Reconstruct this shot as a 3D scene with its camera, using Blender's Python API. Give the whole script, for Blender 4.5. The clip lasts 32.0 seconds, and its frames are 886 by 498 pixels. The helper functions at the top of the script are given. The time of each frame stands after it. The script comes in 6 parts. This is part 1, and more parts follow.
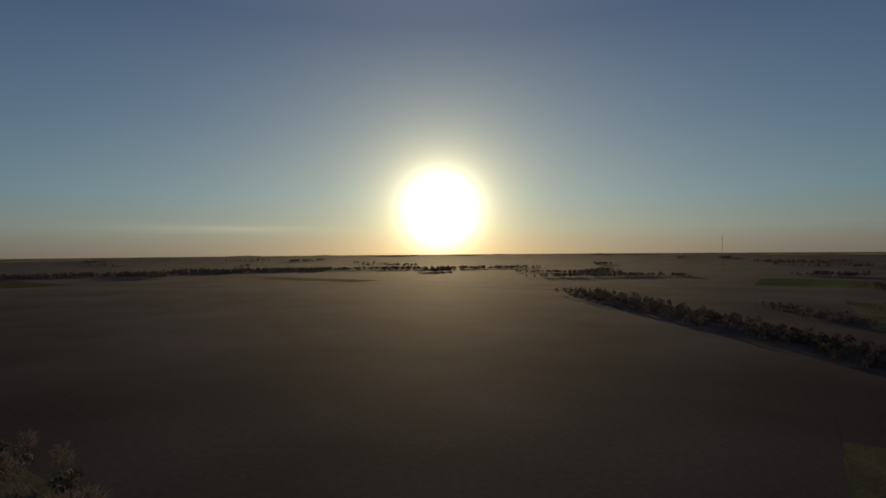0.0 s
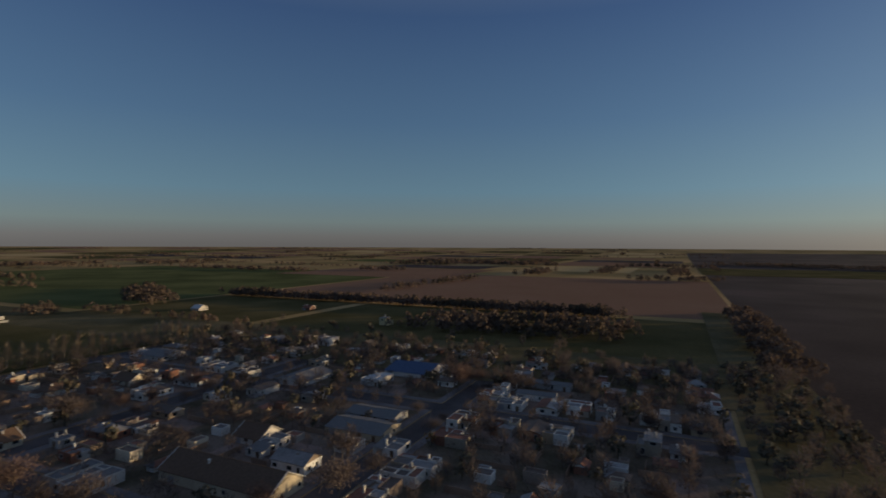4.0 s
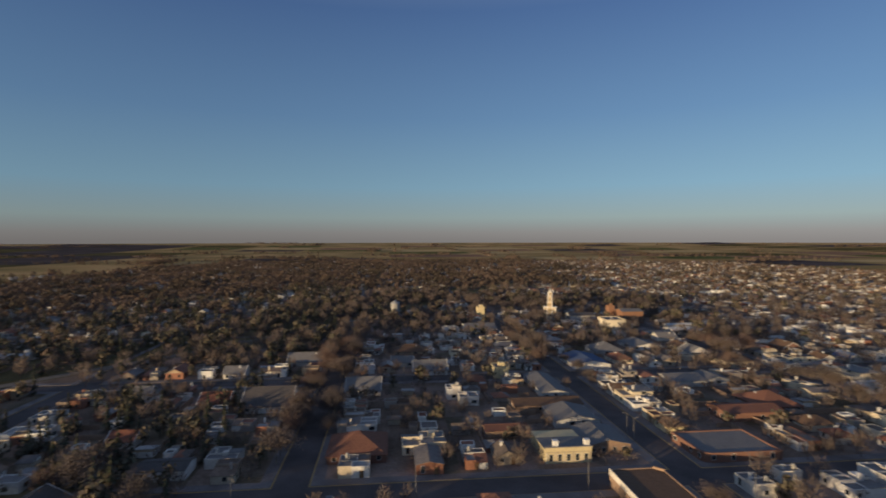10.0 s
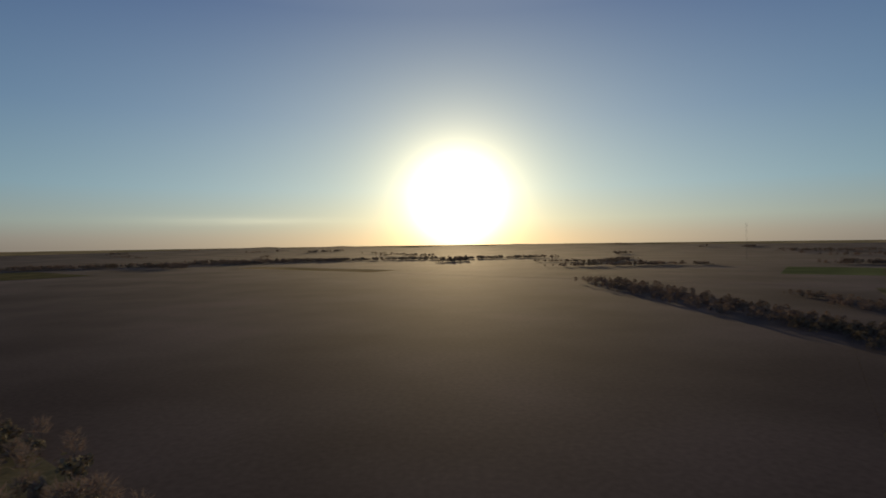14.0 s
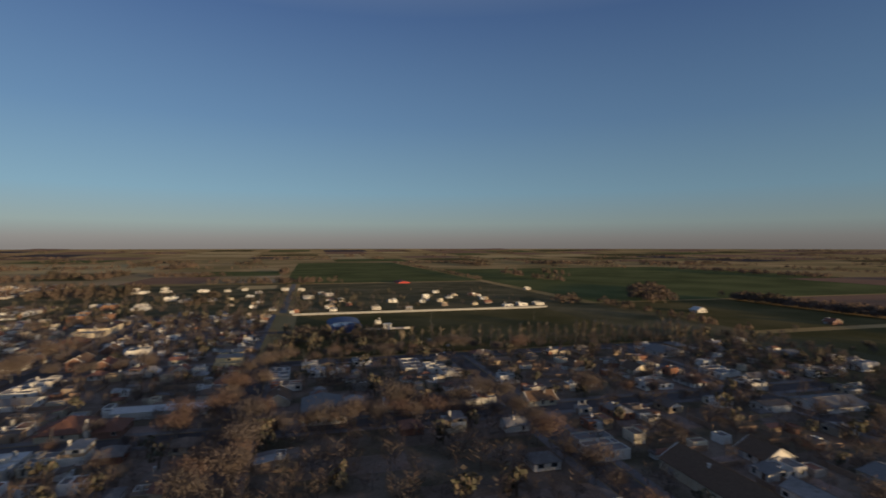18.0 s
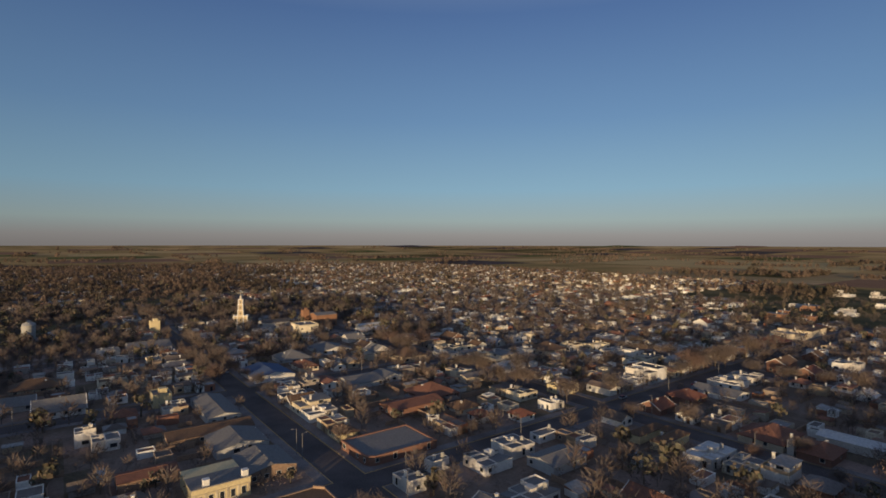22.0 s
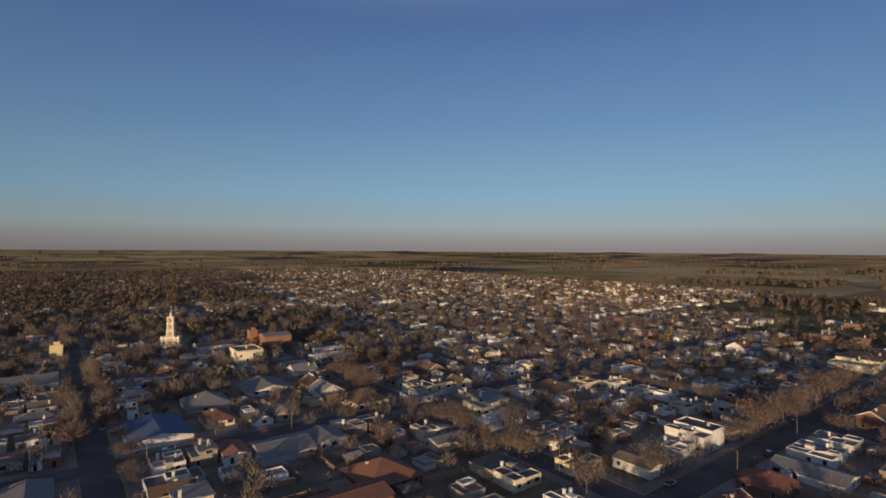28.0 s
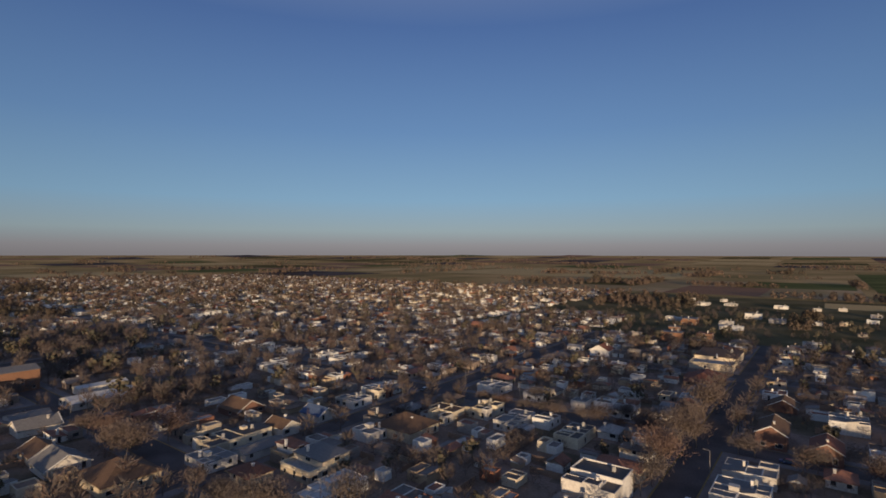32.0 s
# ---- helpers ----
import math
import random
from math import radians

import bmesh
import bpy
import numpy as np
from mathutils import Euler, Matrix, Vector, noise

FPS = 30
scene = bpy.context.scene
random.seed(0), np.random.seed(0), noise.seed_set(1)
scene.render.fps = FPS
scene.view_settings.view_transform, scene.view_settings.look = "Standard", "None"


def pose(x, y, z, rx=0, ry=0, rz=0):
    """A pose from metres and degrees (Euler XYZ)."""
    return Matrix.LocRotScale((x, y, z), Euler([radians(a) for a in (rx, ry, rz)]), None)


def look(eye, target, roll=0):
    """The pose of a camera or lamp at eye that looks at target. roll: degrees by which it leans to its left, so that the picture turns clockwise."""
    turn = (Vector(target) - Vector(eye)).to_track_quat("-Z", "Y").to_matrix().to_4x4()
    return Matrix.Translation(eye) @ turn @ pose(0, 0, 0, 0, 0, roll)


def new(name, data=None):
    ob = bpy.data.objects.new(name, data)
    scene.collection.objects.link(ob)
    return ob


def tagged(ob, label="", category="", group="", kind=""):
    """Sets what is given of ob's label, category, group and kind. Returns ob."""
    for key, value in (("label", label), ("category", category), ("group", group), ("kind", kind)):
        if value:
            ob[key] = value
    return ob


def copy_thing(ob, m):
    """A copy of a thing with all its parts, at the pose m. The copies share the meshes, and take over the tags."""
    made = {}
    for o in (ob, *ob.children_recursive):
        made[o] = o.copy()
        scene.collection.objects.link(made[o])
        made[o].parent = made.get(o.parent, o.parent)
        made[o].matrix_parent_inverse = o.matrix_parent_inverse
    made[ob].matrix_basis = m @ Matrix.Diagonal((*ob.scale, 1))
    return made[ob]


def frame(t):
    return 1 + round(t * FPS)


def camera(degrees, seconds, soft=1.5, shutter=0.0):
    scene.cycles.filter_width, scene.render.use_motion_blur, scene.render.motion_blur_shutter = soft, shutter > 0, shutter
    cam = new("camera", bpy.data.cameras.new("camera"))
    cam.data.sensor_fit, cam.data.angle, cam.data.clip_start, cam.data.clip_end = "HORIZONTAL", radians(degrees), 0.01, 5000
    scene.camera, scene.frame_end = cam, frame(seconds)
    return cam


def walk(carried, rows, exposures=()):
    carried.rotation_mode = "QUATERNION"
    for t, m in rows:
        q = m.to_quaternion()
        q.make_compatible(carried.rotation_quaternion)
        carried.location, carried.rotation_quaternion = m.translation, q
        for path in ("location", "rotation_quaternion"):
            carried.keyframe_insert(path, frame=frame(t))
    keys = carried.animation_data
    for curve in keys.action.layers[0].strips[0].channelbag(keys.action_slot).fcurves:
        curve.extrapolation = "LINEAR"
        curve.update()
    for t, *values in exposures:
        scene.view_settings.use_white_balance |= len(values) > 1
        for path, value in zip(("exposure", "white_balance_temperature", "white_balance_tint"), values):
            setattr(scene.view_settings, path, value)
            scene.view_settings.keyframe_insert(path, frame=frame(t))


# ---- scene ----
cam = camera(80.9, 32.0, soft=1.7, shutter=0.2)
PATH = [
    (0, pose(-0.00, -0.00, 71.06, 90.30, 0.47, -0.24)),
    (0.5, pose(-0.10, 0.76, 71.03, 90.22, 0.33, 1.10)),
    (1, pose(-0.19, 1.52, 70.99, 90.15, 0.19, 7.07)),
    (1.5, pose(-0.29, 2.31, 70.95, 90.08, 0.05, 14.54)),
    (2, pose(-0.40, 3.14, 70.89, 90.01, -0.09, 25.86)),
    (2.5, pose(-0.51, 4.02, 70.81, 89.90, -0.13, 40.14)),
    (4.5, pose(-0.98, 7.78, 70.35, 89.42, -0.30, 93.57)),
    (5, pose(-1.23, 8.30, 70.14, 89.31, -0.27, 107.12)),
    (5.5, pose(-1.68, 8.39, 69.87, 89.25, -0.12, 121.05)),
    (6, pose(-2.36, 8.41, 69.91, 89.13, -0.09, 136.94)),
    (6.5, pose(-2.67, 8.30, 70.07, 89.10, -0.00, 148.94)),
    (7, pose(-2.41, 7.79, 70.21, 89.05, -0.11, 160.14)),
    (7.5, pose(-2.23, 6.67, 70.10, 89.06, -0.07, 169.87)),
    (8, pose(-1.81, 5.81, 69.88, 89.06, -0.05, 179.72)),
    (8.5, pose(-1.71, 5.45, 69.58, 89.07, 0.02, 190.33)),
    (9, pose(-1.77, 5.11, 69.32, 89.13, 0.06, 200.37)),
    (9.5, pose(-1.39, 4.66, 69.01, 89.17, 0.53, 216.32)),
    (10, pose(-0.27, 4.46, 68.83, 89.03, 0.09, 230.18)),
    (10.5, pose(1.45, 4.82, 68.66, 89.00, 0.12, 242.40)),
    (11, pose(1.94, 5.06, 67.78, 88.97, 0.26, 240.80)),
    (11.2, pose(1.92, 5.12, 67.50, 88.96, 0.31, 255.50)),
    (11.5, pose(1.79, 5.19, 67.42, 88.98, 0.27, 278.49)),
    (12, pose(1.50, 5.56, 67.37, 88.95, 0.51, 296.16)),
    (12.5, pose(1.01, 6.10, 67.01, 88.91, 0.63, 312.76)),
    (13, pose(0.55, 7.11, 67.09, 88.97, 0.58, 319.05)),
    (13.5, pose(0.48, 7.53, 67.48, 89.18, 0.73, 343.62)),
    (15.5, pose(1.30, 7.17, 70.02, 89.45, 0.60, 389.73)),
    (16, pose(1.36, 6.96, 70.48, 89.48, 0.54, 410.43)),
    (16.3, pose(1.25, 6.81, 70.63, 89.56, 0.56, 423.28)),
    (16.5, pose(1.07, 6.74, 70.61, 89.57, 0.56, 431.69)),
    (17.5, pose(-0.44, 6.83, 70.10, 89.64, 0.24, 471.72)),
    (18, pose(-0.77, 6.62, 69.54, 89.68, 0.02, 491.59)),
    (18.5, pose(-1.16, 6.04, 69.58, 89.46, 0.15, 510.22)),
    (19, pose(-1.72, 4.77, 69.80, 89.31, -0.02, 527.75)),
    (19.5, pose(-2.33, 3.22, 69.81, 89.19, 0.10, 539.26)),
    (20, pose(-2.68, 1.05, 69.94, 89.23, 0.06, 540.52)),
    (20.5, pose(-2.75, -1.62, 69.98, 89.27, -0.08, 540.51)),
    (21, pose(-2.66, -4.29, 69.58, 89.25, -0.08, 542.30)),
    (21.5, pose(-3.28, -10.63, 69.38, 89.28, -0.04, 555.52)),
    (22, pose(-3.54, -16.51, 69.13, 89.34, -0.09, 559.23)),
    (22.5, pose(-3.23, -22.39, 69.09, 89.36, -0.11, 562.55)),
    (23, pose(-2.73, -28.21, 69.05, 89.47, -0.20, 564.11)),
    (23.5, pose(-2.15, -34.38, 69.26, 89.61, -0.23, 564.40)),
    (24, pose(-1.12, -40.52, 69.31, 89.72, -0.35, 564.79)),
    (24.5, pose(0.08, -46.77, 69.24, 89.78, -0.42, 565.21)),
    (26.5, pose(5.90, -73.71, 69.16, 89.85, -0.45, 564.77)),
    (27, pose(7.62, -80.76, 69.01, 89.93, -0.43, 563.58)),
    (27.5, pose(9.56, -87.75, 68.89, 90.02, -0.28, 561.46)),
    (28, pose(11.31, -94.29, 68.97, 89.99, -0.37, 558.76)),
    (28.5, pose(12.91, -101.41, 68.95, 90.05, -0.32, 557.55)),
    (29, pose(14.37, -109.11, 68.93, 90.19, -0.34, 556.29)),
    (29.5, pose(15.87, -116.95, 68.94, 90.32, -0.32, 552.27)),
    (30, pose(17.29, -125.11, 68.93, 90.37, -0.23, 550.90)),
    (30.5, pose(18.32, -132.99, 68.37, 90.30, -0.32, 550.60)),
    (31, pose(19.07, -141.35, 67.51, 90.34, -0.19, 549.32)),
    (31.5, pose(19.76, -149.82, 66.35, 90.30, -0.46, 546.29)),
    (32, pose(20.38, -158.41, 64.81, 90.47, -0.07, 542.60)),
]
EXPOSURES = [(0.0, -0.72, 7300, 5), (2.5, -0.68, 7100, 6), (4.5, -0.15, 6700, 5), (5.0, -0.02, 6700, 5), (6.0, 0.3, 7000, 6), (7.0, 0.32, 7200, 6), (8.0, 0.2, 7150, 6), (9.0, 0.24, 7100, 7), (10.0, 0.22, 6800, 7), (11.0, 0.37, 7000, 8), (12.0, 0.52, 6900, 8), (13.5, 0.2, 7200, 6), (15.5, -0.75, 7200, 6), (16.0, -0.7, 7200, 7), (17.0, -0.3, 6900, 7), (18.5, 0.12, 7200, 7), (19.0, 0.12, 7400, 8), (20.0, 0.15, 7100, 8), (24.0, 0.13, 6900, 9), (27.0, 0.11, 6800, 10), (29.0, 0.15, 6800, 11), (30.0, 0.05, 6600, 11), (31.0, 0.13, 6700, 11), (32.0, 0.05, 6500, 13)]
walk(cam, PATH, EXPOSURES)

# ---- sky and sun ----
SUN_UP = 4.6           # degrees over the horizon, straight along +y
world = bpy.data.worlds.new("evening_sky")
scene.world = world
world.use_nodes = True
wt = world.node_tree
wt.nodes.clear()
w_out = wt.nodes.new("ShaderNodeOutputWorld")
w_bg = wt.nodes.new("ShaderNodeBackground")
sky = wt.nodes.new("ShaderNodeTexSky")
sky.sky_type = 'NISHITA'
sky.sun_disc = False
sky.sun_elevation = radians(SUN_UP)
sky.sun_rotation = 0.0
sky.altitude = 150
sky.air_density, sky.dust_density, sky.ozone_density = 1.0, 0.6, 2.2
w_bg.inputs["Strength"].default_value = 0.15
W, wlink = wt.nodes.new, wt.links.new


def wmath(op, a, b):
    n = W("ShaderNodeMath")
    n.operation = op
    for k, v in enumerate((a, b)):
        if isinstance(v, (int, float)):
            n.inputs[k].default_value = v
        else:
            wlink(v, n.inputs[k])
    return n.outputs[0]


def wscale(colour, f):
    n = W("ShaderNodeVectorMath")
    n.operation = 'SCALE'
    if isinstance(colour, tuple):
        n.inputs[0].default_value = colour
    else:
        wlink(colour, n.inputs[0])
    if isinstance(f, (int, float)):
        n.inputs["Scale"].default_value = f
    else:
        wlink(f, n.inputs["Scale"])
    return n.outputs[0]


def wadd(a, b):
    n = W("ShaderNodeVectorMath")
    n.operation = 'ADD'
    wlink(a, n.inputs[0])
    wlink(b, n.inputs[1])
    return n.outputs[0]


# the clear evening air: deep blue above, pale towards the haze, dusky rose at the rim
w_co = W("ShaderNodeTexCoord")
w_xyz = W("ShaderNodeSeparateXYZ")
wlink(w_co.outputs["Generated"], w_xyz.inputs[0])
w_ramp = W("ShaderNodeValToRGB")
wlink(wmath('MULTIPLY', w_xyz.outputs["Z"], 2.0), w_ramp.inputs["Fac"])
# the last stop, overhead and unseen, is raised to fill the shadows
AIR = ((0.0, (0.208, 0.204, 0.222)), (0.03, (0.238, 0.24, 0.264)), (0.085, (0.265, 0.345, 0.385)), (0.2, (0.20, 0.355, 0.51)), (0.45, (0.125, 0.245, 0.45)), (0.8, (0.07, 0.145, 0.345)), (1.0, (0.14, 0.20, 0.37)))
for k in range(len(AIR)):
    e = w_ramp.color_ramp.elements[k] if k < 2 else w_ramp.color_ramp.elements.new(0.99)
    e.position, e.color = AIR[k][0], (*AIR[k][1], 1)
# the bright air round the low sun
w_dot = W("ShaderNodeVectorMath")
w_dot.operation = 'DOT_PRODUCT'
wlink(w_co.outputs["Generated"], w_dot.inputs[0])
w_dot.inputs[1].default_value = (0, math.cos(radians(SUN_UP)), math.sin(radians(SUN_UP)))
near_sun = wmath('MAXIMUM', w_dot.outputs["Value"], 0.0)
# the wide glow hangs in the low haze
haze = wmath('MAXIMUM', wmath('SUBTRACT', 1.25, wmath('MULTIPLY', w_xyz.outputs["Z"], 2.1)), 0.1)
# clear air is darkest a quarter turn from the sun
phase = wmath('ADD', wmath('MULTIPLY', wmath('POWER', wmath('ABSOLUTE', w_dot.outputs["Value"], 0.0), 2.0), 0.36), 0.66)
total = wadd(wscale(sky.outputs[0], 0.08), wscale(wscale(w_ramp.outputs["Color"], 0.92 / 0.15), phase))
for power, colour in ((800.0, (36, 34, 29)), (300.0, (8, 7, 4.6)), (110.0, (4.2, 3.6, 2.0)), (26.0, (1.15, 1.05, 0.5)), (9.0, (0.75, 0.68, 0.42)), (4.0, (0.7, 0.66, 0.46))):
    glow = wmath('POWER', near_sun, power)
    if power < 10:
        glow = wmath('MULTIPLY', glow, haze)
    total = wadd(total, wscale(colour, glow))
# one thin streak of cloud low beside the sun
w_noise = W("ShaderNodeTexNoise")
w_noise.inputs["Scale"].default_value = 9.0
w_noise.inputs["Detail"].default_value = 5.0
w_flat = W("ShaderNodeVectorMath")
w_flat.operation = 'MULTIPLY'
wlink(w_co.outputs["Generated"], w_flat.inputs[0])
w_flat.inputs[1].default_value = (1.0, 1.0, 14.0)
wlink(w_flat.outputs[0], w_noise.inputs["Vector"])
across = wmath('POWER', 2.718, wmath('MULTIPLY', wmath('POWER', wmath('DIVIDE', wmath('SUBTRACT', w_xyz.outputs["Z"], 0.044), 0.007), 2.0), -1.0))
along = wmath('POWER', 2.718, wmath('MULTIPLY', wmath('POWER', wmath('DIVIDE', wmath('ADD', w_xyz.outputs["X"], 0.37), 0.13), 2.0), -1.0))
ahead = wmath('GREATER_THAN', w_xyz.outputs["Y"], 0.0)
streak = wmath('MULTIPLY', wmath('MULTIPLY', across, along), wmath('MULTIPLY', ahead, wmath('MULTIPLY', w_noise.outputs["Fac"], 1.3)))
total = wadd(total, wscale((1.0, 0.85, 0.6), streak))
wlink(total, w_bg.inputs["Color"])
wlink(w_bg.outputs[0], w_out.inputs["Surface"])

lamp = bpy.data.lights.new("sun", 'SUN')
lamp.energy, lamp.angle, lamp.color = 5.0, radians(0.6), (1.0, 0.75, 0.46)
sun = new("sun", lamp)
sun.matrix_world = look((0, 0, 0), (0, -math.cos(radians(SUN_UP - 0.7)), -math.sin(radians(SUN_UP - 0.7))))

# ---- materials ----
def material(name, colours, rough=0.85, grain=1.5, large=0.05, bump=0.25, metal=0.0, spread=0.25, by_object=False, by_island=False, wave=0.0, spec=0.3, relief=0.08, thin=0.0):
    """colours: two or more base colours; by_object picks along them by the object's random number, otherwise by noise."""
    m = bpy.data.materials.new(name)
    m.use_nodes = True
    nt = m.node_tree
    N, link = nt.nodes, nt.links.new
    bsdf = N["Principled BSDF"]
    bsdf.inputs["Roughness"].default_value = rough
    bsdf.inputs["Metallic"].default_value = metal
    bsdf.inputs["Specular IOR Level"].default_value = spec
    geo = N.new("ShaderNodeNewGeometry")
    fine, coarse = N.new("ShaderNodeTexNoise"), N.new("ShaderNodeTexNoise")
    for n, s, det in ((fine, grain, 4), (coarse, large, 3)):
        n.inputs["Scale"].default_value = s
        n.inputs["Detail"].default_value = det
        link(geo.outputs["Position"], n.inputs["Vector"])
    ramp = N.new("ShaderNodeValToRGB")
    cr = ramp.color_ramp
    if by_object or by_island:
        cr.interpolation = 'CONSTANT'
        if by_island:
            link(geo.outputs["Random Per Island"], ramp.inputs["Fac"])
        else:
            info = N.new("ShaderNodeObjectInfo")
            link(info.outputs["Random"], ramp.inputs["Fac"])
        for i in range(len(colours)):
            e = cr.elements[i] if i < 2 else cr.elements.new(0.99)
            e.position = i / len(colours)
            e.color = (*colours[i], 1)
    else:
        link(coarse.outputs["Fac"], ramp.inputs["Fac"])
        for i in range(len(colours)):
            e = cr.elements[i] if i < 2 else cr.elements.new(0.99)
            e.position = 0.35 + 0.3 * i / max(1, len(colours) - 1)
            e.color = (*colours[i], 1)
    # grain and stains: two scales of value change
    both = N.new("ShaderNodeMath")
    both.operation = 'ADD'
    link(fine.outputs["Fac"], both.inputs[0])
    link(coarse.outputs["Fac"], both.inputs[1])
    vary = N.new("ShaderNodeMapRange")
    vary.inputs["From Min"].default_value, vary.inputs["From Max"].default_value = 0.7, 1.3
    vary.inputs["To Min"].default_value, vary.inputs["To Max"].default_value = 1 - spread, 1 + spread
    link(both.outputs[0], vary.inputs["Value"])
    mul = N.new("ShaderNodeVectorMath")
    mul.operation = 'SCALE'
    link(ramp.outputs["Color"], mul.inputs[0])
    link(vary.outputs["Result"], mul.inputs["Scale"])
    link(mul.outputs[0], bsdf.inputs["Base Color"])
    height = fine.outputs["Fac"]
    if wave:
        tc = N.new("ShaderNodeTexCoord")
        wv = N.new("ShaderNodeTexWave")
        wv.inputs["Scale"].default_value = wave
        link(tc.outputs["Object"], wv.inputs["Vector"])
        height = wv.outputs["Fac"]
    if bump:
        bp = N.new("ShaderNodeBump")
        bp.inputs["Strength"].default_value = bump
        bp.inputs["Distance"].default_value = relief
        link(height, bp.inputs["Height"])
        link(bp.outputs[0], bsdf.inputs["Normal"])
    if thin:
        # twigs and leaves pass some of the light on
        glow, mix = N.new("ShaderNodeBsdfTranslucent"), N.new("ShaderNodeMixShader")
        link(mul.outputs[0], glow.inputs["Color"])
        mix.inputs["Fac"].default_value = thin
        link(bsdf.outputs[0], mix.inputs[1])
        link(glow.outputs[0], mix.inputs[2])
        link(mix.outputs[0], N["Material Output"].inputs["Surface"])
    return m


M = {}
M["ground"] = material("dry_pasture", [(0.297, 0.217, 0.095), (0.374, 0.249, 0.110), (0.451, 0.292, 0.137)], 0.95, 0.5, 0.004, 0.5, spec=0.0, relief=0.2)
M["green"] = material("winter_wheat", [(0.11, 0.115, 0.046), (0.14, 0.138, 0.055)], 0.95, 0.6, 0.01, 0.5, spec=0.0, relief=0.2)
M["dark_green"] = material("rank_grass", [(0.101, 0.086, 0.037), (0.136, 0.105, 0.048)], 0.95, 0.5, 0.015, 0.5, spec=0.0, relief=0.2)
M["rough"] = material("rough_grass", [(0.116, 0.099, 0.052), (0.165, 0.130, 0.071)], 0.95, 0.5, 0.02, 0.5, spec=0.0, relief=0.2)
M["stubble"] = material("maize_stubble", [(0.296, 0.170, 0.108), (0.246, 0.146, 0.094)], 0.95, 0.5, 0.008, 0.5, spec=0.0, relief=0.2)
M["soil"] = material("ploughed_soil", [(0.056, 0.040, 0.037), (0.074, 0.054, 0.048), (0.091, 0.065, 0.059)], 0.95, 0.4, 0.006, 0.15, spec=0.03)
M["straw"] = material("straw_field", [(0.557, 0.392, 0.189), (0.468, 0.322, 0.152)], 0.95, 0.5, 0.008, 0.5, spec=0.0, relief=0.2)
M["fallow"] = material("fallow_grass", [(0.380, 0.259, 0.143), (0.322, 0.237, 0.121), (0.425, 0.286, 0.165)], 0.95, 0.5, 0.006, 0.5, spec=0.0, relief=0.2)
M["lawn"] = material("yard_grass", [(0.192, 0.144, 0.109), (0.229, 0.170, 0.135), (0.263, 0.188, 0.155)], 0.95, 0.9, 0.06, 0.4, spec=0.0, relief=0.1)
# darker yard grass, used most where cb > 20 and ca > 31
M["dark_lawn"] = material("dark_yard_grass", [(0.119, 0.098, 0.065), (0.155, 0.123, 0.088), (0.196, 0.147, 0.114)], 0.95, 0.9, 0.06, 0.4, spec=0.0, relief=0.1)
M["earth"] = material("bare_yard_earth", [(0.162, 0.120, 0.092), (0.200, 0.146, 0.112)], 0.95, 0.9, 0.06, 0.4, spec=0.0, relief=0.1)
M["asphalt"] = material("asphalt", [(0.091, 0.077, 0.074), (0.110, 0.092, 0.087)], 0.9, 2.0, 0.08, 0.2, spec=0.1)
M["dirt"] = material("dirt_road", [(0.208, 0.169, 0.13), (0.156, 0.13, 0.104)], 0.95, 0.8, 0.05, 0.3)
M["pavement"] = material("concrete_pavement", [(0.157, 0.135, 0.128), (0.196, 0.168, 0.157)], 0.9, 1.5, 0.1, 0.15)
M["walls"] = material("painted_plaster", [(0.568, 0.529, 0.476), (0.327, 0.269, 0.205), (0.636, 0.605, 0.558), (0.344, 0.252, 0.164), (0.550, 0.521, 0.476), (0.241, 0.109, 0.070), (0.275, 0.235, 0.205), (0.499, 0.420, 0.312), (0.224, 0.168, 0.131), (0.602, 0.563, 0.508)], 0.85, 2.0, 0.12, 0.15, by_object=True)
M["roofs"] = material("mixed_roof", [(0.168, 0.148, 0.137), (0.258, 0.241, 0.23), (0.235, 0.112, 0.078), (0.146, 0.118, 0.101), (0.325, 0.308, 0.291), (0.269, 0.129, 0.09), (0.202, 0.146, 0.112), (0.157, 0.118, 0.095), (0.19, 0.168, 0.157)], 0.85, 1.2, 0.15, 0.3, by_object=True, wave=2.5, spec=0.12)
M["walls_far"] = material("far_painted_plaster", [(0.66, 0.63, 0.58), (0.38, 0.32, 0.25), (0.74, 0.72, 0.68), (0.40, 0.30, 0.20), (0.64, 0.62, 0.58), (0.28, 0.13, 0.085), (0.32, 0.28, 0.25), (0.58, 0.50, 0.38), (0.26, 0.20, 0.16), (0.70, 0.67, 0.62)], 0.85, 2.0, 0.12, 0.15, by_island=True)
M["roofs_far"] = material("far_mixed_roof", [(0.168, 0.148, 0.137), (0.258, 0.241, 0.23), (0.235, 0.112, 0.078), (0.146, 0.118, 0.101), (0.325, 0.308, 0.291), (0.269, 0.129, 0.09), (0.202, 0.146, 0.112), (0.157, 0.118, 0.095), (0.19, 0.168, 0.157)], 0.85, 1.2, 0.15, 0.3, by_island=True, spec=0.12)
for key, col in dict(white=(0.72, 0.70, 0.66), cream=(0.74, 0.66, 0.50), ochre=(0.46, 0.35, 0.21), yellow=(0.60, 0.49, 0.29), brick=(0.21, 0.11, 0.08), orange=(0.25, 0.13, 0.08), brown=(0.30, 0.20, 0.14), grey=(0.42, 0.41, 0.40), blue=(0.06, 0.12, 0.28), red=(0.42, 0.06, 0.05)).items():
    M["w_" + key] = material(key + "_plaster", [col, tuple(c * 0.88 for c in col)], 0.85, 1.8, 0.15, 0.15, spread=0.18)
